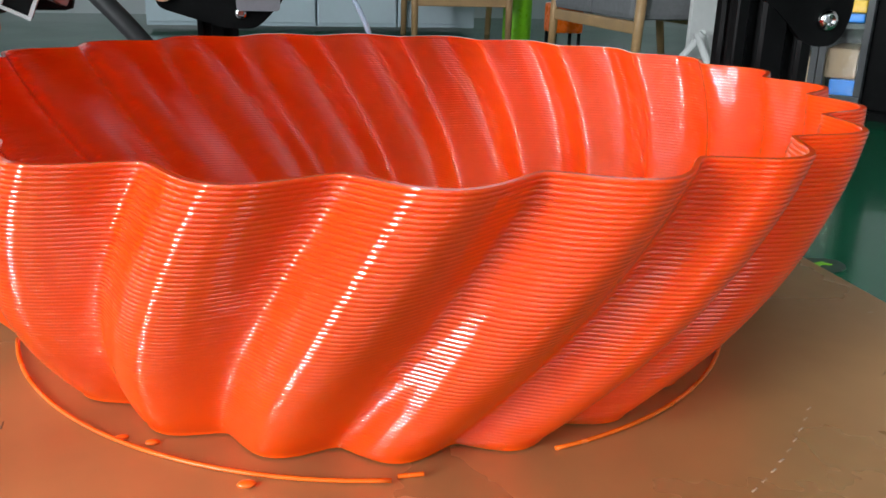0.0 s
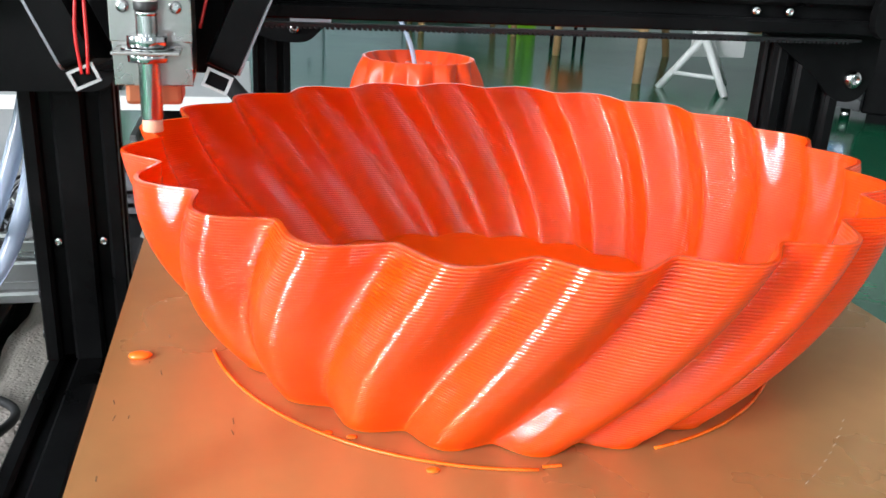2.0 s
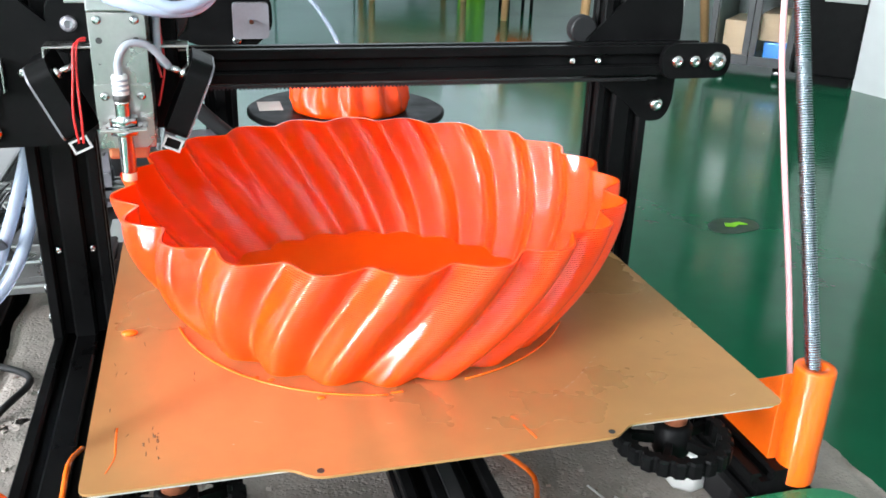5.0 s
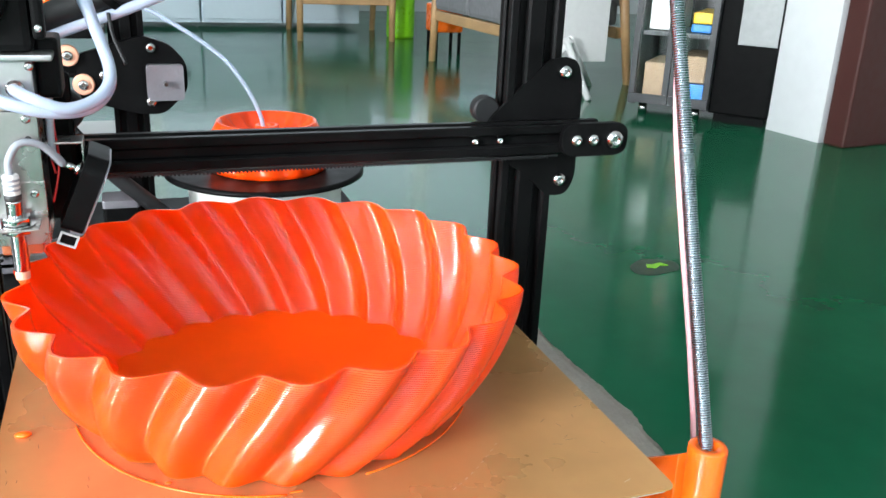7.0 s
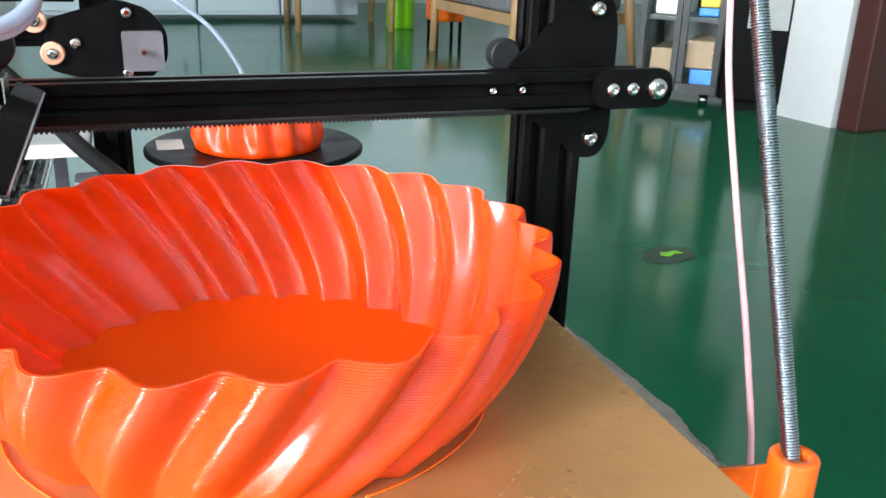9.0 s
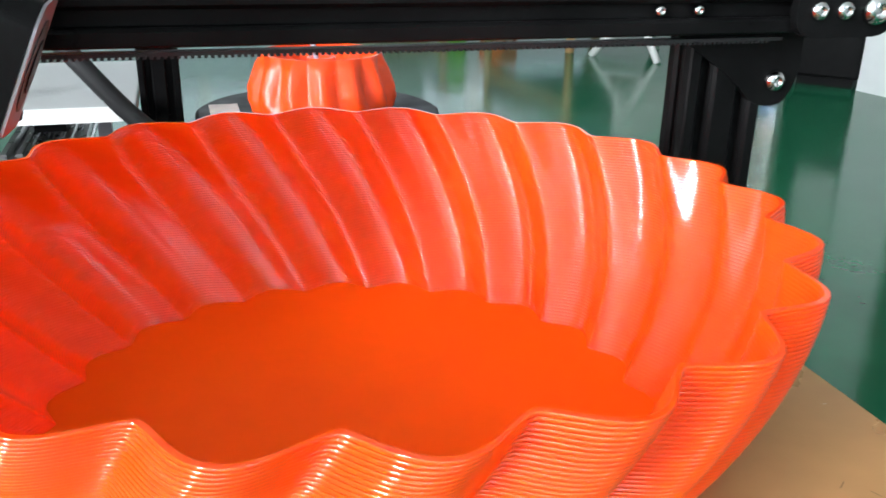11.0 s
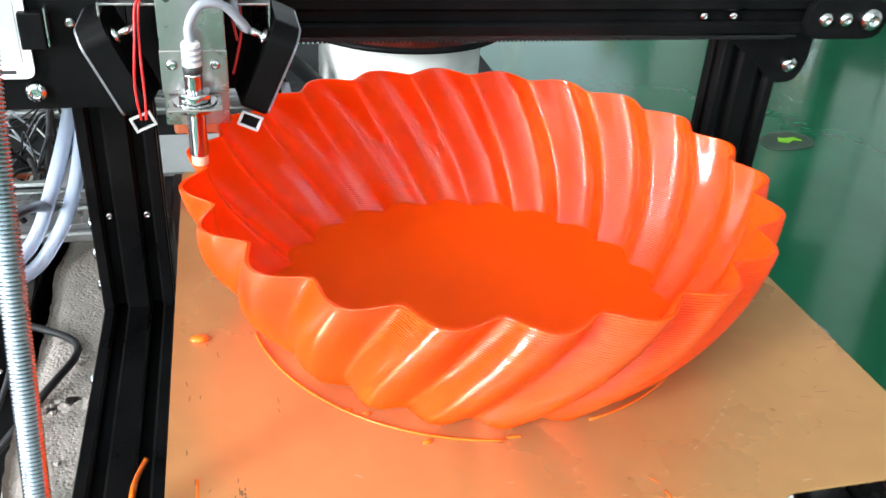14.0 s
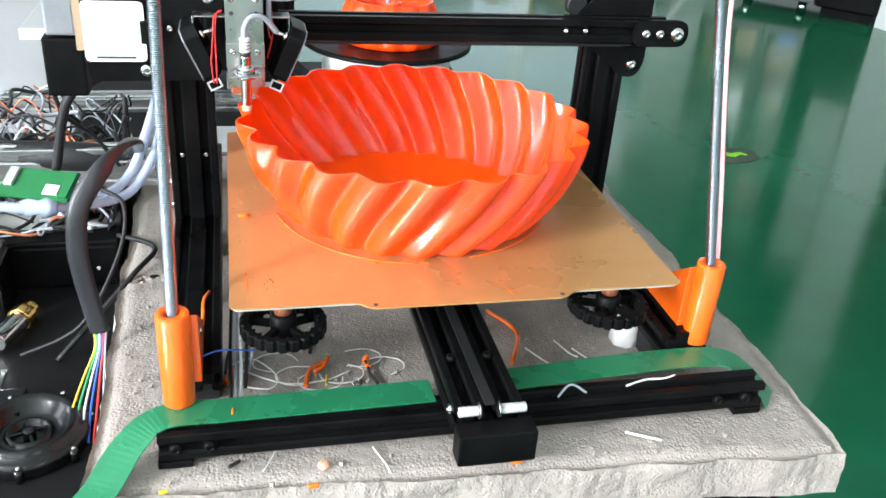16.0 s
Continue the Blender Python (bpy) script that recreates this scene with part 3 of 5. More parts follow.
# ---- build plate and bed ----
def build_plate():
    p = thing("build_plate", "gold-coloured textured build plate with scratches", "build plate")
    o = rounded([(-0.155, 0.0), (-0.0755, 0.0), (-0.0655, -0.0085), (0.0655, -0.0085), (0.0755, 0.0), (0.155, 0.0), (0.155, 0.31), (-0.155, 0.31)], 0.005)
    part("sheet", prism(o, -0.0012, 0.0, bevel=0.0003), M_PLATE, p)
    part("heated_bed", prism(rounded([(-0.1535, 0.002), (0.1535, 0.002), (0.1535, 0.308), (-0.1535, 0.308)], 0.005), -0.0034, -0.0014), M_BED, p, "silver edge of the heated bed")
    # dark discs on the sheet paint the shade of the locating holes
    for x in (-0.0632, 0.0642):
        part("locating_hole_shade", rod((x, -0.0045, -0.0002), (x, -0.0045, 0.0002), 0.0016, 12), M_INKSHADE, p)
    # marks left on the coating
    rnd = random.Random(9)
    def mark(mat, pts, w):
        q = [Vector((*a, 0.0001)) for a in pts]
        return part("scratch", tube(q, w * 0.6, 6, 3, flat=0.12), mat, p)
    mark(M_FIL, ((-0.1432, 0.025), (-0.1436, 0.036), (-0.1437, 0.044)), 0.0007)
    mark(M_FIL, ((-0.146, 0.012), (-0.1435, 0.02), (-0.143, 0.026)), 0.0004)
    for k in range(12):
        x, y = -0.1285 + rnd.gauss(0, 0.0017), 0.028 + rnd.gauss(0, 0.008)
        mark(M_SCRATCH, ((x, y), (x + rnd.uniform(-0.0004, 0.0004), y + rnd.uniform(0.0008, 0.004))), rnd.uniform(0.0003, 0.0008))
    mark(M_FIL, ((0.0302, -0.002), (0.0288, 0.004), (0.0278, 0.009)), 0.0007)
    mark(M_FIL, ((0.0272, 0.013), (0.0246, 0.0165)), 0.0005)
    for k in range(9):
        x, y = 0.05 + 0.0042 * k, 0.028 + 0.0028 * k + 0.00012 * k * k
        mark(M_SCUFF, ((x, y), (x + 0.002, y + 0.0013)), rnd.uniform(0.0002, 0.0004))
    for k in range(9):
        x, y = 0.128 + rnd.uniform(-0.012, 0.014), 0.052 + rnd.uniform(-0.02, 0.03)
        a = rnd.uniform(0, 3)
        mark(M_SCRATCH, ((x, y), (x + 0.006 * math.cos(a), y + 0.003 * math.sin(a))), rnd.uniform(0.00015, 0.0003))
    for k in range(14):
        x, y = -0.14 + rnd.uniform(-0.01, 0.03), 0.06 + rnd.uniform(-0.03, 0.1)
        mark(M_SCRATCH, ((x, y), (x + rnd.uniform(-0.001, 0.001), y + rnd.uniform(0.001, 0.004))), 0.0003)
    for k in range(18):
        x, y = rnd.uniform(-0.15, 0.15), rnd.uniform(0.002, 0.3)
        mark(M_SCUFF, ((x, y), (x + rnd.uniform(-0.004, 0.004), y + rnd.uniform(-0.002, 0.002))), 0.0003)
    # wheels that level the bed, on springs
    for x, y in ((-0.121, 0.022), (0.112, 0.022), (-0.121, 0.288), (0.112, 0.288)):
        w = part("levelling_wheel", lathe([(0.0222, -0.0325), (0.0268, -0.0325), (0.028, -0.0315), (0.028, -0.0245), (0.0268, -0.0235), (0.0222, -0.0235)], 132, (x, y, 0), closed=True,
                 wave=lambda a, z: 0.0009 * (1 if math.sin(a * 22) > -0.3 else -0.9)), M_PBLACK, p, "ribbed black levelling wheel")
        for fc in w.data.polygons:
            fc.use_smooth = False
        part("hub", lathe([(0.008, -0.036), (0.009, -0.034), (0.009, -0.02), (0.007, -0.018)], 20, (x, y, 0)), M_PBLACK, w)
        for k in range(5):
            a = math.pi * 0.4 * k + 0.3
            part("spoke", box(0.0085, 0.0227, -0.0017, 0.0017, -0.0305, -0.0255, m=Matrix.Translation((x, y, 0)) @ pose(0, 0, 0, 0, 0, math.degrees(a))), M_PBLACK, w)
        part("spring", lathe([(0.0058, -0.0195), (0.0062, -0.015), (0.0058, -0.0036)], 16, (x, y, 0)), M_COPPER, p, "brownish bed spring")
    part("bed_carriage", box(-0.1, 0.09, 0.1, 0.2, -0.047, -0.042, 0.001), M_BLACK, p)
    for x, y in ((-0.09, 0.11), (0.08, 0.11), (-0.09, 0.19), (0.08, 0.19)):
        part("carriage_post", rod((x, y, -0.042), (x, y, -0.0036), 0.004, 10), M_BLACK, p)


build_plate()


def skirt():
    def arc(a0, a1, r0, r1):
        return [(CX + (r0 + (r1 - r0) * k / 14) * math.cos(radians(a0 + (a1 - a0) * k / 14)), CY + (r0 + (r1 - r0) * k / 14) * math.sin(radians(a0 + (a1 - a0) * k / 14)), 0.0007) for k in range(15)]
    s = thing("printed_skirt", "thin orange printed outline around the bowl", "filament line")
    for a0, a1, r0, r1 in ((190, 262.5, 0.109, 0.1075), (263.2, 266.3, 0.106, 0.1055), (284, 330, 0.1035, 0.107)):
        part("strand", tube(arc(a0, a1, r0, r1), 0.0006, 8, 2, flat=0.8), M_FIL, s)
    for x, y, r in ((-0.0558, 0.0492, 0.0017), (-0.0836, 0.0732, 0.0013), (-0.0766, 0.0697, 0.0014), (-0.1435, 0.1307, 0.0034)):
        bm = bmesh.new()
        bmesh.ops.create_icosphere(bm, subdivisions=2, radius=r, matrix=Matrix.Translation((x, y, r * 0.3)) @ Matrix.Diagonal((1.25, 0.8, 0.42, 1)))
        for f in bm.faces:
            f.smooth = True
        solid("plastic_blob", bm, M_FIL, "small orange blob of melted plastic on the plate", "plastic scrap", "plastic blobs")


skirt()

# ---- printer frame ----
def printer_frame():
    f = thing("printer_frame", "black slotted-aluminium printer frame on the concrete slab", "printer frame")
    T = Matrix.Translation
    part("front_rail", slotted(0.02, 0.02, 0.427, T((-0.203, -0.019 + OY, -0.083)) @ ALONG_X), M_BLACK, f)
    for x in (-0.183, 0.184):
        part("side_rail", slotted(0.04, 0.02, 0.41, T((x, 0.024 + OY, -0.07)) @ ALONG_Y), M_BLACK, f)
        part("column", slotted(0.04, 0.02, 0.62, T((x, 0.262 + OY, -0.0595))), M_BLACK, f)
        for y in (0.04, 0.25, 0.4):
            part("rail_foot", box(x - 0.018, x + 0.018, y + OY, y + 0.03 + OY, -0.1, -0.0802, 0.002), M_RUBBER, f)
    part("column_bracket", box(0.166, 0.209, 0.2725 + OY, 0.315 + OY, -0.0595, -0.022, 0.002), M_BLACK, f)
    part("column_bracket", box(-0.203, -0.163, 0.2725 + OY, 0.31 + OY, -0.0595, -0.03, 0.002), M_BLACK, f)
    part("top_rail", slotted(0.02, 0.02, 0.41, T((-0.205, 0.262 + OY, 0.571)) @ ALONG_X), M_BLACK, f)
    for x in (-0.193, 0.214):
        part("end_cap", box(x - 0.011, x + 0.011, -0.0295 + OY, -0.0085 + OY, -0.099, -0.0935, 0.001), M_PBLACK, f)
    for x in (-0.192, -0.171, 0.187, 0.209):
        bolt_head(f, (x, -0.029 + OY, -0.083), 0.0042, mat=M_BLACK)
    # the pair of rails under the bed, with the belt tensioner at the front
    for x in (-0.009, 0.017):
        part("bed_rail", slotted(0.02, 0.02, 0.40, T((x, -0.052 + OY, -0.0595)) @ ALONG_Y), M_BLACK, f)
    cap = part("tensioner_cap", box(-0.0185, 0.0335, -0.071 + OY, -0.055 + OY, -0.084, -0.06, 0.0015), M_PBLACK, f)
    for x0, x1 in ((-0.016, -0.003), (0.0115, 0.029)):
        part("idler_roller", rod((x0, -0.0535 + OY, -0.0535), (x1, -0.0535 + OY, -0.0535), 0.0034, 16, bevel=0.0005), M_GREYPLATE, f, "pale grey plastic idler roller")
    for x in (-0.0024, 0.0108):
        part("idler_flange", rod((x - 0.0006, -0.0535 + OY, -0.0535), (x + 0.0006, -0.0535 + OY, -0.0535), 0.0052, 20), M_ALU, f, "bright metal flange")
    part("bed_belt", box(0.0005, 0.0075, -0.055 + OY, 0.33, -0.0485, -0.0472), M_RUBBER, f, "ribbed black drive belt")
    for x in (-0.009, 0.017):
        bolt_head(f, (x, 0.0 + OY, -0.0497), 0.0036, way=(0, 0, 1), mat=M_BLACK)
    bolt_head(f, (-0.0187, -0.045 + OY, -0.057), 0.0035, way=(-1, 0, 0))
    # T-nuts and screws on the left column
    for z in (-0.01, -0.03, -0.052):
        bolt_head(f, (-0.2035, 0.268 + OY, z), 0.0045, way=(-1, 0, 0))
    bolt_head(f, (-0.2035, 0.2 + OY, -0.07), 0.004, way=(-1, 0, 0))
    for x, z in ((-0.193, 0.0), (-0.173, 0.0)):
        bolt_head(f, (x, 0.2565 + OY, z), 0.0024)


printer_frame()


def brace_rod(x, y0):
    """A threaded rod that leans back from an orange printed holder on the side rail."""
    b = thing("brace_rod", "zinc threaded rod in an orange printed holder", "brace rod", "leaning brace rods")
    side = 1 if x > 0 else -1
    y = y0 + OY
    part("holder", lathe([(0.0098, 0), (0.0104, 0.001), (0.0104, 0.067), (0.0098, 0.068), (0.005, 0.068), (0.005, 0.06)], 40, (x, y, -0.0705)), M_PRINT, b, "orange printed tube holder")
    w = prism([(0.0, 0.0), (0.062, 0.0), (0.062, 0.008), (0.0, 0.052)], -0.004, 0.004, Matrix.Translation((x - side * 0.011, y + 0.004, -0.0595)) @ Matrix(((0, 0, 1, 0), (1, 0, 0, 0), (0, 1, 0, 0), (0, 0, 0, 1))), 0.0006)
    part("gusset", w, M_PRINT, b, "orange printed wedge")
    bolt_head(b, (x - side * 0.015, y + 0.02, -0.03), 0.0022, way=(-side, 0, 0))
    p0, p1 = Vector((x, y, -0.01)), Vector((x * 1.0, y + 0.215, 0.6))
    L, pitch = (p1 - p0).length, 0.0013
    prof = []
    for k in range(int(L / pitch)):
        prof += [(0.0033, k * pitch), (0.0041, (k + 0.36) * pitch), (0.0041, (k + 0.54) * pitch), (0.0033, (k + 0.9) * pitch)]
    bm = lathe(prof, 16)
    bmesh.ops.transform(bm, matrix=Matrix.Translation(p0) @ (p1 - p0).to_track_quat("Z", "Y").to_matrix().to_4x4(), verts=bm.verts)
    part("threaded_rod", bm, M_ZINC, b, "shiny zinc threaded rod")


brace_rod(-0.19, 0.004)
brace_rod(0.195, 0.03)


def gantry():
    g = thing("gantry", "black gantry beam with carriage plates across the printer", "gantry")
    T = Matrix.Translation
    y = 0.241 + OY
    part("beam", slotted(0.02, 0.02, 0.478, T((-0.245, y, 0.1175)) @ ALONG_X), M_BLACK, g)
    part("belt", box(-0.2, 0.2, y - 0.003, y + 0.003, 0.1035, 0.105), M_RUBBER, g, "toothed black belt")
    teeth = bmesh.new()
    for k in range(160):
        x = -0.19 + k * 0.0024
        box(x, x + 0.0012, y - 0.003, y + 0.003, 0.1025, 0.1036, bm=teeth)
    tagged(part("belt_teeth", teeth, M_RUBBER, g), kind="stuff")
    back = y + 0.0105
    XZ = Matrix(((1, 0, 0, 0), (0, 0, 1, 0), (0, 1, 0, 0), (0, 0, 0, 1)))       # outline y becomes z
    # right: carriage plate with rounded corners, idler tab at the end of the beam
    r = rounded([(0.150, 0.108), (0.150, 0.126), (0.196, 0.170), (0.217, 0.170), (0.222, 0.15), (0.222, 0.084), (0.216, 0.071), (0.200, 0.071), (0.186, 0.085)], 0.012)
    plate = part("right_carriage_plate", prism(r, back, back + 0.003, XZ, 0.0004), M_PBLACK, g)
    part("idler_tab", prism(rounded([(0.196, 0.106), (0.196, 0.129), (0.247, 0.129), (0.247, 0.106)], 0.0105), y - 0.0155, y - 0.0105, XZ, 0.0006), M_PBLACK, g, "black rounded idler bracket")
    for x, rr in ((0.2065, 0.0042), (0.2195, 0.0042), (0.2355, 0.0066)):
        bolt_head(g, (x, y - 0.0155, 0.1175), rr)
    for x, z in ((0.209, 0.083), (0.207, 0.16)):
        bolt_head(g, (x, back, z), 0.005)
    for x in (0.135, 0.153):
        bolt_head(g, (x, y - 0.0075, 0.1175), 0.0024)
    for x, z in ((0.1515, 0.134),):
        part("guide_wheel", rod((x, y + 0.014, z), (x, y + 0.024, z), 0.0095, 28, bevel=0.0015), M_RUBBER, g)
    # left: plate, motor box and the white sign
    l = rounded([(-0.256, 0.075), (-0.256, 0.125), (-0.235, 0.165), (-0.2, 0.165), (-0.16, 0.128), (-0.158, 0.076)], 0.009)
    part("left_carriage_plate", prism(l, y - 0.0145, y - 0.0105, XZ, 0.0005), M_PBLACK, g)
    bolt_head(g, (-0.2125, y - 0.0146, 0.0845), 0.0052)
    for x, z in ((-0.163, 0.1175), (-0.178, 0.1175), (-0.193, 0.1175)):
        bolt_head(g, (x, y - 0.0147, z), 0.0026)
    part("end_switch", box(-0.214, -0.203, y - 0.023, y - 0.0148, 0.107, 0.124, 0.0008), M_PBLACK, g)
    part("switch_lever", box(-0.2025, -0.2018, y - 0.022, y - 0.016, 0.108, 0.126), M_STEEL, g)
    part("motor_box", box(-0.288, -0.258, y - 0.012, y + 0.06, 0.062, 0.108, 0.002), M_PBLACK, g, "black motor housing")
    part("motor_box_lid", box(-0.284, -0.262, y - 0.012, y + 0.05, 0.11, 0.15, 0.002), M_GREYM, g)
    return g


gantry()


def sign():
    s = thing("sign_plate", "white rounded sign plate with grey print", "sign")
    y = 0.2245 + OY
    XZ = Matrix(((1, 0, 0, 0), (0, 0, 1, 0), (0, 1, 0, 0), (0, 0, 0, 1)))
    part("panel", prism(rounded([(-0.256, 0.092), (-0.256, 0.138), (-0.211, 0.138), (-0.211, 0.092)], 0.004), y - 0.002, y, XZ, 0.0004), M_SIGN, s)
    part("printed_line", box(-0.248, -0.219, y - 0.0023, y - 0.0021, 0.0945, 0.0962), M_INKSHADE, s)
    part("printed_square", box(-0.2515, -0.2155, y - 0.0023, y - 0.0021, 0.0995, 0.1345), M_GREYPLATE, s, "plain grey printed square")
    part("cardboard_edge", box(-0.262, -0.2565, y + 0.0005, y + 0.003, 0.1, 0.15), M_TAN, s, "brown corrugated edge")


sign()


def blower(parent, at, tilt, side):
    """A small square blower, its intake on the outer face and its outlet below."""
    m = Matrix.Translation(at) @ pose(0, 0, 0, 0, tilt, 0)
    def put(name, bm, mat, par, label=""):
        bmesh.ops.transform(bm, matrix=m, verts=bm.verts)
        return part(name, bm, mat, par, label)
    YZ = Matrix(((0, 0, 1, 0), (1, 0, 0, 0), (0, 1, 0, 0), (0, 0, 0, 1)))
    h = put("blower_housing", prism(rounded([(-0.021, -0.017), (0.021, -0.023), (0.021, 0.023), (-0.015, 0.023), (-0.021, 0.017)], 0.003), -0.0055, 0.0055, YZ, 0.0007), M_PBLACK, parent, "black square blower fan")
    put("side_plate", prism(rounded([(-0.0205, -0.0165), (0.0205, -0.0225), (0.0205, 0.0225), (-0.0145, 0.0225), (-0.0205, 0.0165)], 0.003), side * 0.0057, side * 0.0066, YZ), M_GREYM, h, "grey edge plate")
    # dark disc paints the shade inside the intake
    put("intake", rod((side * 0.0067, 0.001, 0.002), (side * 0.0071, 0.001, 0.002), 0.0145, 32), M_INKSHADE, h)
    put("rotor", rod((side * 0.0072, 0.001, 0.002), (side * 0.0076, 0.001, 0.002), 0.0085, 28), M_PBLACK, h)
    put("outlet", box(-0.0045, 0.0045, -0.0215, -0.019, -0.0245, -0.0185), M_PBLACK, h)
    for a, b, c, d in ((-0.0048, 0.0048, -0.0188, -0.0178), (-0.0048, 0.0048, -0.0248, -0.0238), (-0.0048, -0.0037, -0.0237, -0.0189), (0.0037, 0.0048, -0.0237, -0.0189)):
        put("outlet_rim", box(a, b, -0.0226, -0.0216, c, d), M_GREYPLATE, h, "pale outlet rim")
    put("mount_screw", rod((-side * 0.0056, -0.014, 0.014), (-side * 0.016, -0.014, 0.014), 0.0017, 10), M_CHROME, h)
    put("mount_nut", rod((-side * 0.0056, -0.014, 0.014), (-side * 0.0085, -0.014, 0.014), 0.0035, 6), M_CHROME, h)


def print_head():
    h = thing("print_head", "water-cooled print head with two blowers and a proximity sensor", "print head")
    X, Y, Z = -0.14, 0.189 + OY, 0.0728
    def bx(name, x0, x1, y0, y1, z0, z1, mat, bev=0.0006, label="", par=None):
        return part(name, box(X + x0, X + x1, Y + y0, Y + y1, Z + z0, Z + z1, bev), mat, par or h, label)
    part("nozzle", lathe([(0.0006, 0), (0.0022, 0.0022), (0.0034, 0.0024), (0.0034, 0.0062), (0.0024, 0.0064)], 6, (X, Y, Z)), M_BRASS, h, "brass nozzle")
    bx("heater_block", -0.0085, 0.0115, -0.009, 0.011, 0.0066, 0.0165, M_COPPER, 0.0015, "copper-coloured heater sleeve")
    # stainless bracket: front sheet with two side flanges
    b = bx("front_bracket", -0.0105, 0.0165, -0.0195, -0.0183, 0.0155, 0.084, M_STEEL, 0.0004, "brushed steel sheet bracket")
    for x in (-0.0105, 0.0155):
        bx("bracket_side", x, x + 0.001, -0.0181, 0.012, 0.0165, 0.084, M_STEEL, 0.0003, par=b)
    bx("lower_sheet", -0.0108, 0.0168, -0.0204, -0.0197, 0.031, 0.049, M_STEEL, 0.0003, par=b)
    for x, z in ((-0.006, 0.0805), (0.0115, 0.0805), (-0.006, 0.043), (0.0115, 0.043)):
        bolt_head(b, (X + x, Y - (0.0205 if z < 0.05 else 0.0196), Z + z), 0.0023)
    # dark discs paint the shade of the bracket's screw holes
    for x in (-0.006, 0.0115):
        part("slot_hole_shade", rod((X + x, Y - 0.0197, Z + 0.0705), (X + x, Y - 0.0194, Z + 0.0705), 0.0016, 12), M_INKSHADE, b)
    for s, x0, x1 in ((-1, -0.034, -0.0107), (1, 0.0167, 0.036)):
        bx("fan_arm", x0, x1, -0.012, 0.004, 0.0655, 0.0666, M_STEEL, 0.0003, par=b)
        # dark strip paints the shade of the slot in the arm
        bx("fan_arm_slot_shade", x0 + 0.008, x1 - 0.006, -0.0085, -0.0035, 0.06655, 0.06675, M_INKSHADE, 0, par=b)
        bx("fan_flange", (x0 if s < 0 else x1 - 0.001), (x0 + 0.001 if s < 0 else x1), -0.012, 0.004, 0.052, 0.0654, M_STEEL, 0.0003, par=b)
    # cooling block, barbs and top plate
    c = bx("cooling_block", -0.0108, 0.0168, -0.019, 0.01, 0.0842, 0.1085, M_ALU, 0.0008, "machined aluminium cooling block")
    bx("side_tab", -0.0205, -0.011, -0.016, -0.0145, 0.088, 0.1085, M_ALU, 0.0004, par=c)
    for x, z in ((-0.017, 0.0925), (-0.017, 0.1035), (0.0155, 0.106), (-0.0095, 0.106)):
        bolt_head(c, (X + x, Y - (0.0162 if x < -0.012 else 0.0192), Z + z), 0.0022)
    bx("top_plate", -0.0225, 0.0265, -0.024, 0.018, 0.1087, 0.112, M_ALU, 0.001, "grey aluminium top plate")
    for x, z in ((-0.003, 0.0945), (0.0085, 0.0955)):
        bm = lathe([(0.0042, 0), (0.0042, 0.003), (0.003, 0.0032), (0.0034, 0.006), (0.0026, 0.0105)], 16)
        bmesh.ops.transform(bm, matrix=Matrix.Translation((X + x, Y - 0.019, Z + z)) @ pose(0, 0, 0, 90, 0, 0), verts=bm.verts)
        part("hose_barb", bm, M_CHROME, h)
    for dz, dx in ((0.0, 0.0), (0.0015, 0.0115)):
        pts = [(X - 0.003 + dx, Y - 0.027, Z + 0.0945 + dz), (X + 0.006 + dx, Y - 0.037, Z + 0.0915 + dz), (X + 0.025 + dx * 0.6, Y - 0.038, Z + 0.087 + dz), (X + 0.043 + dx * 0.3, Y - 0.03, Z + 0.088 + dz * 3), (X + 0.052, Y - 0.018, Z + 0.1 + dz * 2), (X + 0.046, Y - 0.008, Z + 0.125), (X + 0.034 + dx * 0.3, Y - 0.003, Z + 0.155), (X + 0.015 + dx * 0.4, Y + 0.01, Z + 0.185), (X - 0.03, Y + 0.03, Z + 0.2), (X - 0.09 + dx, Y + 0.05, Z + 0.17), (X - 0.12 + dx, Y + 0.055, Z + 0.12)]
        part("cooling_hose", tube(pts, 0.0031, 14, 8), M_CLEARTUBE, h, "milky clear silicone hose")
    # proximity sensor in its nuts
    px, py = X + 0.0025, Y - 0.029
    s = part("sensor_body", lathe([(0.0035, 0.0055), (0.0035, 0.0056)] + [(0.0034 + 0.0006 * (k % 2), 0.0058 + 0.0005 * k) for k in range(72)] + [(0.0036, 0.0425)], 18, (px, py, Z)), M_CHROME, h, "threaded chrome proximity sensor")
    part("sensor_tip", rod((px, py, Z + 0.0012), (px, py, Z + 0.0056), 0.0035, 20, bevel=0.0004), M_TIP, s, "salmon plastic tip")
    part("sensor_label", lathe([(0.0037, 0.0427), (0.0039, 0.043), (0.0039, 0.0545), (0.0034, 0.0555)], 20, (px, py, Z)), M_WHITE, s, "white label sleeve")
    part("label_band", lathe([(0.00395, 0.0427), (0.00405, 0.0428), (0.00405, 0.0455), (0.00395, 0.0456)], 20, (px, py, Z)), M_INKSHADE, s)
    for k in range(3):
        part("label_line", lathe([(0.00392, 0.0475 + k * 0.0024), (0.00397, 0.0476 + k * 0.0024), (0.00397, 0.0486 + k * 0.0024), (0.00392, 0.0487 + k * 0.0024)], 20, (px, py, Z)), M_GREYC, s)
    for z0, z1, r in ((0.0255, 0.0285, 0.0074), (0.0305, 0.0345, 0.0074)):
        part("hex_nut", rod((px, py, Z + z0), (px, py, Z + z1), r, 6, bevel=0.0004), M_CHROME, s)
    part("washer", rod((px, py, Z + 0.0299), (px, py, Z + 0.0304), 0.009, 24), M_CHROME, s)
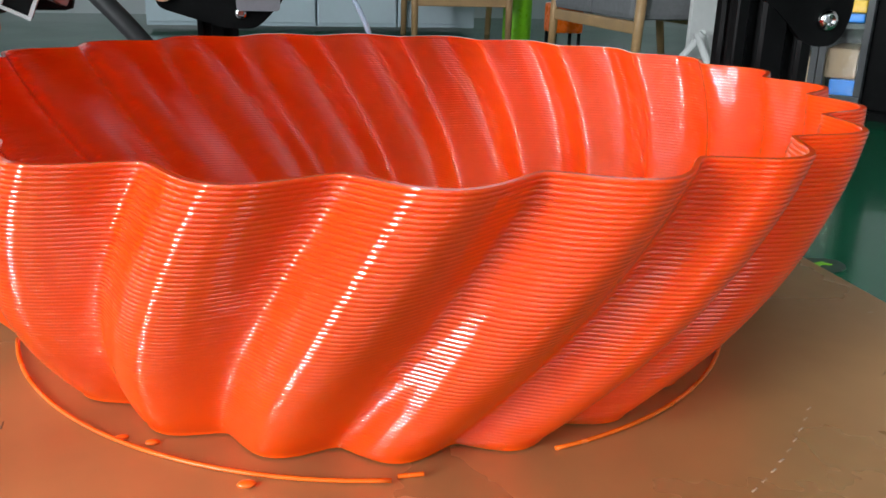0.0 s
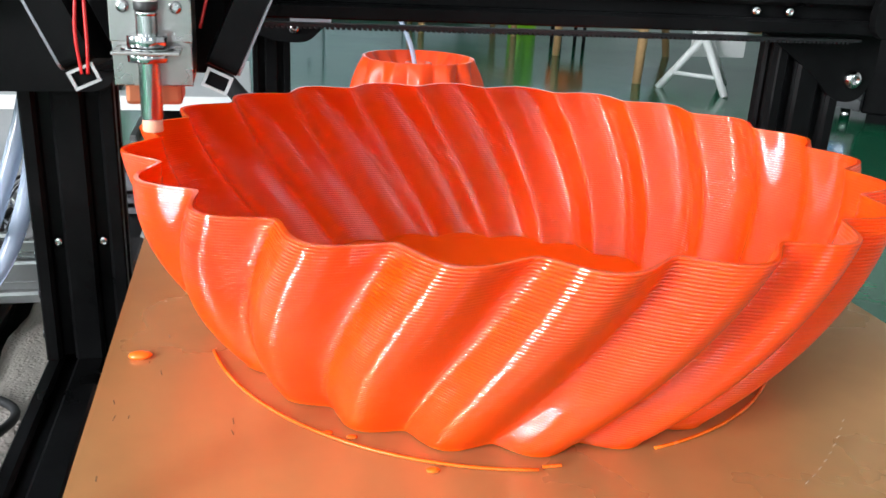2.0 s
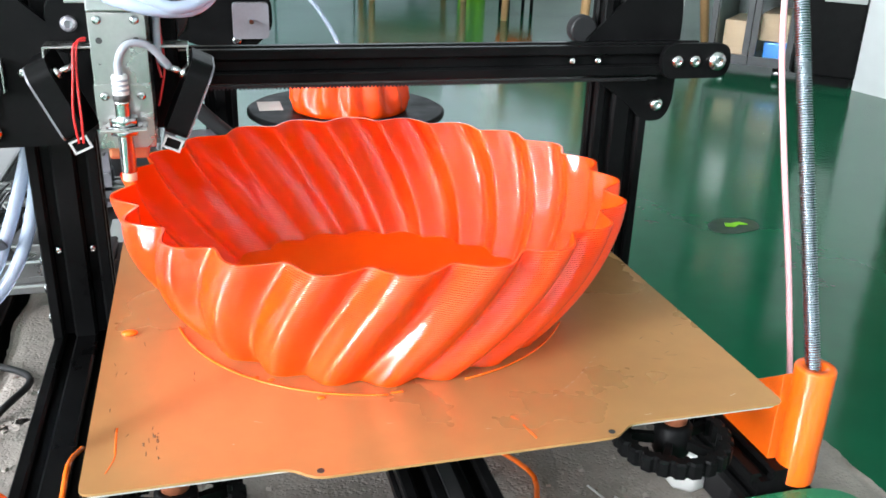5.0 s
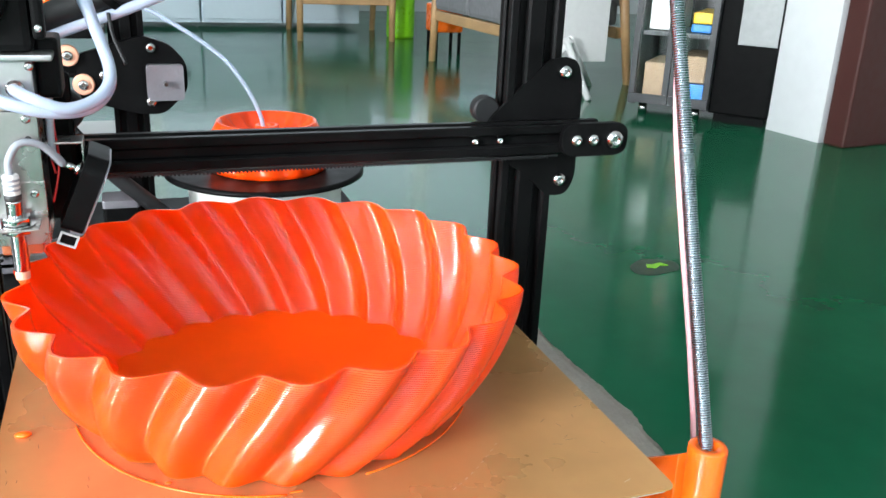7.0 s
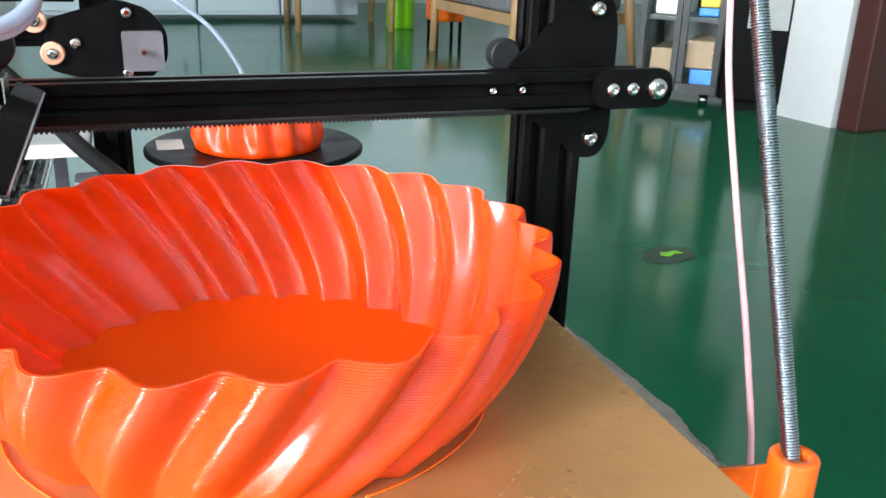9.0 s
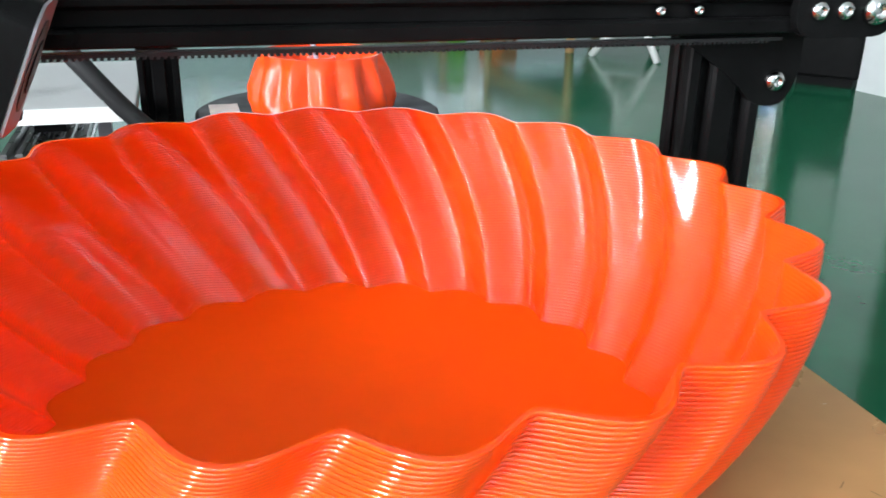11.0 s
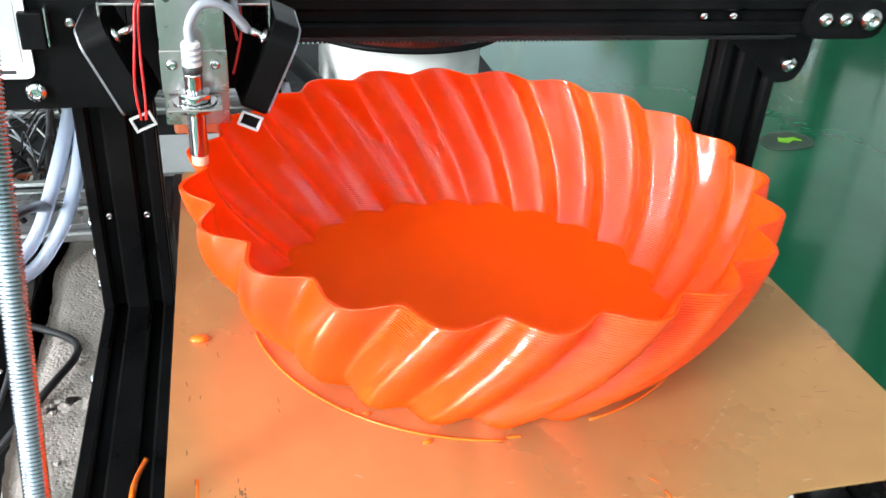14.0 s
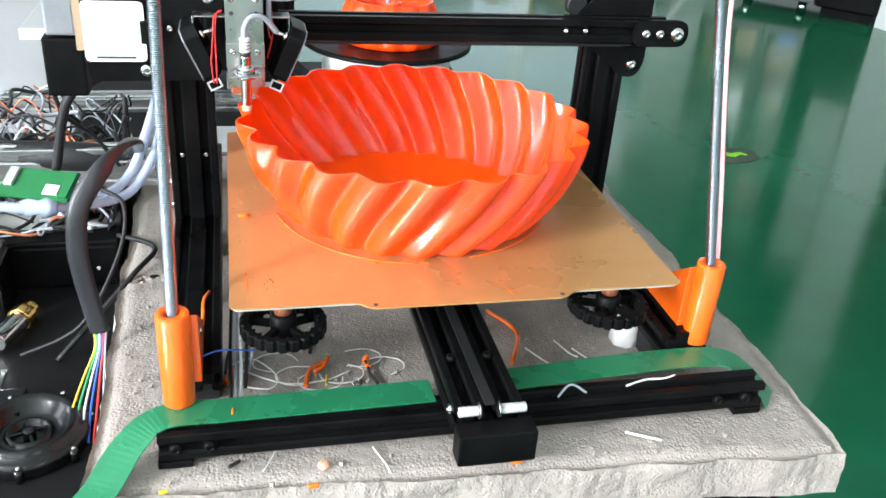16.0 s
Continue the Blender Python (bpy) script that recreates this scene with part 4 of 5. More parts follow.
    bx("sensor_shelf", -0.0085, 0.0135, -0.039, -0.0206, 0.0287, 0.0298, M_STEEL, 0.0003, "steel shelf that holds the sensor")
    part("sensor_cable", tube([(px, py, Z + 0.0545), (px, py + 0.001, Z + 0.062), (px + 0.005, py + 0.003, Z + 0.0695), (px + 0.014, py + 0.006, Z + 0.0685), (px + 0.0215, py + 0.01, Z + 0.06), (px + 0.023, py + 0.0125, Z + 0.057), (px + 0.019, py + 0.016, Z + 0.061), (px + 0.0185, py + 0.022, Z + 0.075), (px + 0.02, py + 0.03, Z + 0.1)], 0.0019, 10), M_GREYC, h, "grey sensor cable")
    blower(h, (X - 0.0285, Y - 0.001, Z + 0.0385), -24, -1)
    blower(h, (X + 0.0335, Y - 0.001, Z + 0.0375), 24, 1)
    for pts in (((X - 0.013, Y - 0.014, Z + 0.07), (X - 0.018, Y - 0.018, Z + 0.068), (X - 0.0195, Y - 0.022, Z + 0.055), (X - 0.0215, Y - 0.0235, Z + 0.035), (X - 0.0205, Y - 0.0235, Z + 0.02)),
                ((X - 0.013, Y - 0.013, Z + 0.071), (X - 0.0165, Y - 0.017, Z + 0.069), (X - 0.018, Y - 0.021, Z + 0.055), (X - 0.018, Y - 0.0235, Z + 0.03), (X - 0.0185, Y - 0.0235, Z + 0.02)),
                ((X + 0.02, Y - 0.004, Z + 0.095), (X + 0.021, Y - 0.006, Z + 0.08), (X + 0.0195, Y - 0.009, Z + 0.065), (X + 0.0215, Y - 0.01, Z + 0.05)),
                ((X + 0.023, Y - 0.003, Z + 0.095), (X + 0.0225, Y - 0.005, Z + 0.075), (X + 0.0235, Y - 0.009, Z + 0.055), (X + 0.019, Y - 0.01, Z + 0.035))):
        part("fan_wire", tube(pts, 0.0006, 6), M_REDW, h, "thin red fan wire")
    # carriage behind, with its wheels
    bx("carriage_plate", -0.028, 0.03, 0.034, 0.038, 0.012, 0.095, M_PBLACK, 0.003)
    bx("carriage_spacer", -0.012, 0.018, 0.0125, 0.0335, 0.068, 0.108, M_PBLACK, 0.002)
    bx("wire_cover", 0.0175, 0.0285, -0.006, 0.02, 0.088, 0.118, M_PBLACK, 0.002)
    for x, z in ((-0.02, 0.073), (0.024, 0.073), (0.002, 0.022)):
        w = part("guide_wheel", rod((X + x, Y + 0.0395, Z + z), (X + x, Y + 0.0495, Z + z), 0.012, 32, bevel=0.0015), M_RUBBER, h)
    part("wheel_plate", prism(rounded([(-0.0335, 0.06), (-0.0335, 0.09), (-0.012, 0.09), (-0.012, 0.06)], 0.01), 0.008, 0.0118, Matrix.Translation((X, Y, Z)) @ Matrix(((1, 0, 0, 0), (0, 0, 1, 0), (0, 1, 0, 0), (0, 0, 0, 1))), 0.0005), M_PBLACK, h)
    bolt_head(h, (X - 0.0225, Y + 0.008, Z + 0.075), 0.0042, mat=M_GREYM)
    # filament drive on top
    e = bx("extruder_body", -0.0155, 0.0185, -0.02, 0.016, 0.1122, 0.158, M_PBLACK, 0.004, "black geared filament drive")
    part("gear_cover", rod((X - 0.006, Y - 0.0205, Z + 0.138), (X - 0.006, Y - 0.026, Z + 0.138), 0.0155, 36, bevel=0.0012), M_PBLACK, e)
    part("gear_hub", rod((X + 0.001, Y - 0.0262, Z + 0.134), (X + 0.001, Y - 0.0285, Z + 0.134), 0.0062, 24, bevel=0.0005), M_CHROME, e)
    part("drive_motor", rod((X - 0.017, Y + 0.0, Z + 0.139), (X - 0.033, Y + 0.003, Z + 0.139), 0.018, 36, bevel=0.0015), M_PBLACK, e)
    for k in range(3):
        part("motor_ring", rod((X - 0.021 - k * 0.004, Y, Z + 0.139), (X - 0.022 - k * 0.004, Y, Z + 0.139), 0.0186, 36), M_GREYM, e)
    bx("tension_lever", 0.0188, 0.0245, -0.021, -0.011, 0.1185, 0.17, M_PBLACK, 0.002, par=e)
    bm = lathe([(0.0026 + 0.0009 * (k % 2), 0.001 * k) for k in range(13)], 14)
    bmesh.ops.transform(bm, matrix=Matrix.Translation((X + 0.0248, Y - 0.016, Z + 0.151)) @ pose(0, 0, 0, 0, 90, 0), verts=bm.verts)
    part("tension_spring", bm, M_STEEL, e)
    part("tension_knob", rod((X + 0.0368, Y - 0.016, Z + 0.151), (X + 0.0415, Y - 0.016, Z + 0.151), 0.0052, 16, bevel=0.0008), M_PBLACK, e)
    part("inlet_collar", rod((X + 0.003, Y - 0.006, Z + 0.158), (X + 0.003, Y - 0.006, Z + 0.168), 0.0058, 20, bevel=0.001), M_PBLACK, e)
    part("filament_tube", tube([(X + 0.003, Y - 0.006, Z + 0.166), (X + 0.004, Y - 0.004, Z + 0.2), (X + 0.01, Y + 0.01, Z + 0.27), (X + 0.04, Y + 0.05, Z + 0.36), (X + 0.1, Y + 0.07, Z + 0.46)], 0.0021, 10), M_PINK, h, "pale pink filament tube")
    bolt_head(e, (X + 0.0215, Y - 0.0212, Z + 0.146), 0.002)
    bolt_head(e, (X + 0.0215, Y - 0.0212, Z + 0.124), 0.002)


print_head()


def side_filament():
    t = thing("hanging_filament_tube", "pink filament in a thin clear tube hanging beside the printer", "filament tube")
    part("tube", tube([(0.3, 0.13 + OY, FLOOR + 0.002), (0.288, 0.135 + OY, -0.3), (0.285, 0.148 + OY, -0.12), (0.285, 0.168 + OY, -0.04), (0.285, 0.2 + OY, 0.05), (0.285, 0.226 + OY, 0.13), (0.283, 0.236 + OY, 0.21)], 0.0021, 10), M_PINK, t)
    part("bare_filament", tube([(0.283, 0.2355 + OY, 0.206), (0.27, 0.245 + OY, 0.36), (0.225, 0.268 + OY, 0.571)], 0.0011, 8), M_FIL, t, "bare orange filament")


side_filament()


def strap():
    pts = [(-0.248, -0.062, -0.0985), (-0.236, -0.047, -0.094), (-0.22, -0.024, -0.08), (-0.2, -0.011, -0.0712), (-0.16, -0.009, -0.071), (-0.114, -0.008, -0.0711), (-0.06, -0.007, -0.0711), (-0.022, -0.006, -0.0712)]
    q = [(0.03, -0.001, -0.0712), (0.07, 0.002, -0.0711), (0.12, 0.006, -0.0711), (0.17, 0.008, -0.071), (0.205, 0.006, -0.0715), (0.222, -0.003, -0.079), (0.24, -0.018, -0.097)]
    s = thing("green_strap", "green plastic strap lying over the front rail", "strap")
    for line in (pts, q):
        bm = bmesh.new()
        P = smooth_path([(x, y + OY, z) for x, y, z in line], 8)
        prev = None
        for i, p in enumerate(P):
            t = (P[min(i + 1, len(P) - 1)] - P[max(i - 1, 0)])
            side = Vector((-t.y, t.x, 0)).normalized() * 0.012
            cur = [bm.verts.new(p + side), bm.verts.new(p - side), bm.verts.new(p - side - Vector((0, 0, 0.0009))), bm.verts.new(p + side - Vector((0, 0, 0.0009)))]
            if prev:
                for k in range(4):
                    bm.faces.new((prev[k], prev[(k + 1) % 4], cur[(k + 1) % 4], cur[k]))
            else:
                bm.faces.new(cur)
            prev = cur
        bm.faces.new(prev)
        part("band", bm, M_STRAP, s)


strap()

# ---- behind: spool, small vase, second printer ----
def spool_and_vase():
    cx, cy, z0 = 0.08, 0.815, TABLE
    s = thing("filament_spool", "large spool of white filament with dark grey flanges", "filament spool")
    part("lower_flange", lathe([(0.123, z0), (0.126, z0 + 0.001), (0.126, z0 + 0.005), (0.123, z0 + 0.006)], 72, (cx, cy, 0)), M_PBLACK, s)
    wind = [(0.096, z0 + 0.0062)]
    for k in range(50):
        wind += [(0.0975 + 0.0014 * noise.noise(Vector((k * 0.31, 0, 0))), z0 + 0.007 + k * 0.0018), (0.0963 + 0.0014 * noise.noise(Vector((k * 0.31, 5, 0))), z0 + 0.0079 + k * 0.0018)]
    part("winding", lathe(wind + [(0.096, z0 + 0.0978)], 72, (cx, cy, 0)), M_SPOOLW, s, "white wound filament")
    part("upper_flange", lathe([(0.123, z0 + 0.098), (0.127, z0 + 0.099), (0.127, z0 + 0.103), (0.123, z0 + 0.105)], 72, (cx, cy, 0)), M_PBLACK, s, "dark grey upper flange")
    part("flange_label", box(cx - 0.112, cx - 0.082, cy - 0.01, cy + 0.04, z0 + 0.1052, z0 + 0.1056), M_PAPER, s, "white paper label on the flange")
    zt = z0 + 0.1058
    def facet(a, z):
        u = (a * 14 / (2 * math.pi) + 0.35 * math.sin(z * 40)) % 1
        return -0.012 * (abs(2 * u - 1) ** 1.2) * math.sin(math.pi * min(1, max(0, z / 0.06))) ** 0.7
    prof = [(0.073, 0), (0.0755, 0.006), (0.0785, 0.016), (0.0775, 0.028), (0.071, 0.045), (0.0625, 0.06), (0.06, 0.06), (0.055, 0.048), (0.046, 0.042), (0.022, 0.0418), (0.006, 0.0418)]
    bm = lathe(prof, 168, (cx + 0.003, cy - 0.005, zt), wave=lambda a, z: facet(a, z) if z < 0.0599 else 0)
    v = thing("printed_vase", "small orange printed bowl with pointed facets on the spool", "vase")
    part("faceted_wall", bm, M_VASE, v)
    part("inner_tube", lathe([(0.015, 0.0425), (0.015, 0.054), (0.01, 0.054), (0.01, 0.0425)], 32, (cx + 0.003, cy - 0.005, zt), closed=True), M_VASE, v)
    t = thing("feed_tube", "bluish white feed tube curving down to the small bowl", "tube")
    part("tube", tube([(-0.16, 0.8, 0.168), (-0.1, 0.8, 0.168), (-0.054, 0.8, 0.152), (-0.034, 0.8, 0.141), (0.002, 0.8, 0.118), (0.035, 0.8, 0.091), (0.057, 0.8, 0.06), (0.071, 0.8, 0.031), (0.077, 0.802, 0.01), (0.078, 0.805, zt + 0.04)], 0.0027, 10), M_CLEARTUBE, t)


def stepper(at, m, group="stepper motors"):
    """A square stepper motor lying along z of its own axes."""
    s = thing("stepper_motor", "square stepper motor with grey end castings", "stepper motor", group)
    T = Matrix.Translation(at) @ m
    o = rounded([(-0.021, -0.021), (0.021, -0.021), (0.021, 0.021), (-0.021, 0.021)], 0.005)
    for nm, z0, z1, mat, k in (("front_casting", 0.0, 0.009, M_GREYM, 1), ("core", 0.0092, 0.03, M_PBLACK, 0.98), ("rear_casting", 0.0302, 0.039, M_GREYM, 1)):
        part(nm, prism([(x * k, y * k) for x, y in o], z0, z1, T, 0.0006), mat, s)
    bm = rod((0, 0, -0.012), (0, 0, 0), 0.0025, 12)
    bmesh.ops.transform(bm, matrix=T, verts=bm.verts)
    part("shaft", bm, M_CHROME, s)
    bm = box(-0.009, 0.009, 0.0206, 0.0215, 0.012, 0.028)
    bmesh.ops.transform(bm, matrix=T, verts=bm.verts)
    part("paper_label", bm, M_WHITE, s)
    return s


def second_printer():
    p = thing("second_printer", "second black printer with a grey bed behind the spool", "printer")
    T = Matrix.Translation
    y = 0.8
    part("column", slotted(0.04, 0.02, 0.7, T((-0.078, y + 0.02, TABLE))), M_BLACK, p)
    part("base_rail", slotted(0.02, 0.04, 0.36, T((-0.46, y - 0.02, TABLE + 0.02)) @ ALONG_X), M_ALU, p, "plain silver extrusion")
    for x in (-0.21, -0.185, -0.16):
        part("bed_rail", slotted(0.02, 0.02, 0.3, T((x, y - 0.06, -0.068)) @ ALONG_Y), M_ALU, p, "plain silver extrusion")
    for x in (-0.22, -0.15):
        for yy in (y - 0.03, y + 0.2):
            part("rail_post", box(x - 0.008, x + 0.008, yy, yy + 0.016, TABLE + (0.041 if yy < y else 0), -0.0785), M_GREYM, p)
    part("bed", box(-0.42, -0.1, y - 0.04, y + 0.22, -0.034, -0.022, 0.002), M_GREYPLATE, p, "flat grey bed sheet")
    part("bed_edge", box(-0.42, -0.1, y - 0.044, y - 0.041, -0.036, -0.022), M_WHITE, p, "white bed edge")
    part("bed_post", box(-0.2, -0.17, y + 0.02, y + 0.06, -0.058, -0.0345), M_PBLACK, p)
    XZ = Matrix(((1, 0, 0, 0), (0, 0, 1, 0), (0, 1, 0, 0), (0, 0, 0, 1)))
    part("carriage_plate", prism(rounded([(-0.135, 0.05), (-0.135, 0.1), (-0.06, 0.122), (-0.03, 0.112), (-0.012, 0.09), (-0.012, 0.058), (-0.04, 0.03), (-0.07, 0.03)], 0.01), y - 0.005, y + 0.005, XZ), M_PBLACK, p)
    for x, z in ((-0.052, 0.108), (-0.055, 0.045), (-0.105, 0.077)):
        bolt_head(p, (x, y - 0.005, z), 0.006)
    for x, z in ((-0.142, 0.1), (-0.128, 0.067)):
        part("guide_wheel", rod((x, y - 0.012, z), (x, y - 0.002, z), 0.012, 24, bevel=0.002), M_TIP, p, "cream guide wheel")
        bolt_head(p, (x, y - 0.012, z), 0.006)
    part("cross_beam", slotted(0.02, 0.02, 0.33, T((-0.46, y + 0.012, 0.083)) @ ALONG_X), M_BLACK, p)
    part("shelf", box(-0.24, -0.101, y - 0.02, y + 0.12, 0.12, 0.132, 0.002), M_PBLACK, p)
    part("wire_loom", tube([(-0.22, y - 0.03, 0.1), (-0.16, y - 0.05, 0.04), (-0.11, y - 0.06, -0.02), (-0.07, y - 0.06, -0.06), (-0.03, y - 0.05, -0.1), (0.0, y - 0.04, -0.14)], 0.009, 12), M_RUBBER, p, "thick black cable loom")
    m = stepper((-0.038, y - 0.018, 0.069), pose(0, 0, 0, -90))
    stepper((-0.232, y - 0.04, -0.125), pose(0, 0, 0, -90))
    stepper((-0.098, y - 0.035, -0.1), pose(0, 0, 0, 0))
    stepper((-0.066, y - 0.05, -0.128), pose(0, 0, 0, 0, 90, 0))
    stepper((0.01, y - 0.05, -0.128), pose(0, 0, 0, 0, -90, 0))
    solid("grey_sheet", box(-0.21, -0.095, 0.62 + OY, 0.715 + OY, TABLE, TABLE + 0.005, 0.001), M_GREYPLATE, "flat grey metal sheet with yellow scraps", "metal sheet")
    bm = lathe([(0.045, 0), (0.05, 0.004), (0.058, 0.05), (0.06, 0.14), (0.056, 0.14), (0.052, 0.02), (0.02, 0.01)], 110, (-0.165, y + 0.05, 0.132), wave=lambda a, z: 0.002 * math.cos(a * 22))
    solid("printed_pot", bm, M_PRINT, "tall orange printed pot on the second printer", "pot")


spool_and_vase()
second_printer()


# ---- cables, hoses and electronics on the left ----
def cable(name, pts, r, mat, label, category="cable", group="loose cables", flat=1.0, seg=8):
    return solid(name, tube(pts, r, seg, 8, flat=flat), mat, label, category, group)


def socket_box():
    s = thing("socket_box", "small black power socket with brass pins on the grey bed", "socket")
    m = Matrix.Translation((-0.25, 0.79 + OY, -0.0218)) @ pose(0, 0, 0, 0, 0, -4)
    part("body", box(-0.018, 0.018, 0, 0.022, 0, 0.022, 0.002, m=m), M_PBLACK, s)
    part("flange", box(-0.02, 0.02, -0.003, -0.0002, 0.0005, 0.024, 0.001, m=m), M_PBLACK, s)
    for x, z in ((-0.01, 0.012), (-0.01, 0.006), (0.008, 0.012)):
        p = rod((x, -0.0055, z), (x, -0.0032, z), 0.0016, 10)
        bmesh.ops.transform(p, matrix=m, verts=p.verts)
        part("pin", p, M_BRASS, s, "brass contact pin")


socket_box()


def left_clutter():
    o = OY
    # sleeve over the gantry with a clear hose and a tie
    h = thing("cable_sleeve", "black braided cable sleeve with a clear hose tied beneath", "cable sleeve")
    run = [(-0.25, 0.285, 0.12), (-0.2, 0.29, 0.155), (-0.124, 0.29, 0.19), (-0.078, 0.29, 0.207), (-0.03, 0.29, 0.228), (0.03, 0.285, 0.262), (0.07, 0.28, 0.31), (0.06, 0.27, 0.38)]
    part("sleeve", tube([(x, y + o, z) for x, y, z in run], 0.0078, 16), M_RUBBER, h)
    part("clear_hose", tube([(x, y - 0.004 + o, z - 0.0115) for x, y, z in run], 0.0034, 12), M_CLEARTUBE, h, "clear silicone hose")
    part("zip_tie", rod((-0.0895, 0.29 + o, 0.2), (-0.0865, 0.29 + o, 0.2035), 0.0098, 20), M_PBLACK, h)
    part("tie_tail", tube([(-0.088, 0.282 + o, 0.194), (-0.086, 0.276 + o, 0.18), (-0.08, 0.27 + o, 0.165)], 0.0012, 6), M_RUBBER, h)
    # pair of clear hoses hanging behind the left plate
    for k, dx in enumerate((0.0, 0.012)):
        cable("clear_hose", [(-0.2 + dx * 0.4, 0.285 + o, 0.1), (-0.207 + dx * 0.5, 0.283 + o, 0.06), (-0.224 + dx, 0.28 + o, 0.01), (-0.24 + dx, 0.275 + o, -0.025), (-0.262 + dx, 0.262 + o, -0.038 - 0.004 * k), (-0.3, 0.25 - 0.03 * k + o, -0.03), (-0.36, 0.245 - 0.03 * k + o, -0.024), (-0.46, 0.24 - 0.03 * k + o, -0.03)], 0.0042, M_CLEARTUBE, "milky clear silicone hose looping past the column", "hose", "clear hoses", seg=14)
    for x, y, z in ((-0.315, 0.249, -0.028), (-0.318, 0.219, -0.028)):
        solid("hose_coupling", lathe([(0.006, 0), (0.0075, 0.004), (0.006, 0.012), (0.008, 0.018), (0.006, 0.026)], 18), M_CLEARTUBE, "translucent plastic hose coupling", "hose coupling", "hose couplings").matrix_world = Matrix.Translation((x, y + o, z)) @ pose(0, 0, 0, 0, 92, 0)
    # ribbon cable with coloured wires
    r = thing("ribbon_loom", "dark grey sleeved loom ending in coloured wires", "cable loom")
    run = [(-0.24, 0.33, -0.03), (-0.226, 0.2, 0.035), (-0.236, 0.14, 0.044), (-0.2555, 0.12, 0.02), (-0.2615, 0.118, -0.012), (-0.26, 0.119, -0.045), (-0.2545, 0.12, -0.088)]
    part("sleeve", tube([(x, y + o, z) for x, y, z in run], 0.0074, 14, flat=0.45, up=Vector((0, 1, 0.2))), M_LOOM, r)
    for k, mat in enumerate((M_YELW, M_GRNW, M_WHITE, M_BLUW, M_REDW, M_GREYC)):
        d = k * 0.0022
        part("wire", tube([(-0.2585 + d * 0.8, 0.12 + o, -0.086), (-0.259 + d * 0.7, 0.113 + o, -0.1), (-0.268 + d * 1.4, 0.1 + o, -0.118), (-0.275 + d * 2, 0.08 + o, -0.134), (-0.272 + d * 1.5, 0.06 + o, -0.146)], 0.0009, 6), mat, r)
    # blower on the table
    f = thing("round_blower", "round black blower fan lying on the table", "blower fan")
    fx, fy = -0.304, 0.072 + o
    def ring(prof, seg):
        return lathe(prof, seg, (fx, fy, TABLE))
    part("housing", ring([(0.041, 0), (0.0425, 0.002), (0.0425, 0.011), (0.04, 0.0135), (0.0365, 0.0138), (0.036, 0.0175), (0.0335, 0.0195), (0.031, 0.0195), (0.0275, 0.0165), (0.023, 0.0085), (0.0185, 0.0068), (0.0165, 0.0075), (0.0155, 0.0105), (0.0132, 0.0105), (0.0128, 0.004)], 64), M_GLOSSBLACK, f)
    part("hub", ring([(0.0046, 0.004), (0.0046, 0.011), (0.0038, 0.012), (0.001, 0.012)], 24), M_GLOSSBLACK, f)
    for k in range(4):
        part("spoke", box(0.0044, 0.0134, -0.0009, 0.0009, 0.0088, 0.0104, m=Matrix.Translation((fx, fy, TABLE)) @ pose(0, 0, 0, 0, 0, 20 + 90 * k)), M_GLOSSBLACK, f)
    for k in range(7):
        a = radians(14 + 51.4 * k)
        part("lug", rod((fx + 0.0435 * math.cos(a), fy + 0.0435 * math.sin(a), TABLE + 0.001), (fx + 0.0435 * math.cos(a), fy + 0.0435 * math.sin(a), TABLE + 0.012), 0.003, 12), M_GLOSSBLACK, f)
        bolt_head(f, (fx + 0.0435 * math.cos(a), fy + 0.0435 * math.sin(a), TABLE + 0.0125), 0.0017, way=(0, 0, 1))
    part("outlet", box(fx - 0.04, fx - 0.01, fy + 0.02, fy + 0.052, TABLE + 0.0005, TABLE + 0.012, 0.002), M_GLOSSBLACK, f)
    # long black enclosure with papers on it, the tangle lies on top
    e = thing("electronics_box", "long black electronics box with papers and wires on top", "box")
    part("case", box(-0.6, -0.262, 0.296 + o, 0.58, TABLE, -0.106, 0.003), M_PBLACK, e)
    part("lid", box(-0.602, -0.26, 0.294 + o, 0.582, -0.1058, -0.1, 0.002), M_PBLACK, e)
    for x in (-0.28, -0.36, -0.44):
        bolt_head(e, (x, 0.2955 + o, -0.13), 0.0026)
    # dark strips on the case paint the shade of vent slots
    for q in range(9):
        part("vent_slot_shade", box(-0.43 + 0.008 * q, -0.426 + 0.008 * q, 0.295 + o, 0.2958 + o, -0.14, -0.118), M_INKSHADE, e)
    rnd = random.Random(5)
    def sheet(x, y, w, h, turn, z, mat, label, nm="paper_sheet"):
        bm = bmesh.new()
        n = 10
        g = []
        for jj in range(n + 1):
            g.append([])
            for ii in range(n + 1):
                u, v = ii / n - 0.5, jj / n - 0.5
                lift = 0.004 * max(0, noise.noise(Vector((u * 3 + x * 40, v * 3 + y * 40, 1)))) + 0.01 * max(0, abs(u) + abs(v) - 0.75)
                g[-1].append(bm.verts.new((u * w, v * h, lift)))
        for jj in range(n):
            for ii in range(n):
                bm.faces.new((g[jj][ii], g[jj][ii + 1], g[jj + 1][ii + 1], g[jj + 1][ii])).smooth = True
        bmesh.ops.solidify(bm, geom=list(bm.faces), thickness=0.0004)
        bmesh.ops.transform(bm, matrix=Matrix.Translation((x, y, z)) @ pose(0, 0, 0, 0, 0, turn), verts=bm.verts)
        solid(nm, bm, mat, label, "paper", "papers under the wires")
    sheet(-0.325, 0.372 + o, 0.12, 0.12, 6, -0.0994, M_PAPER, "crumpled white paper under the tangled wires")
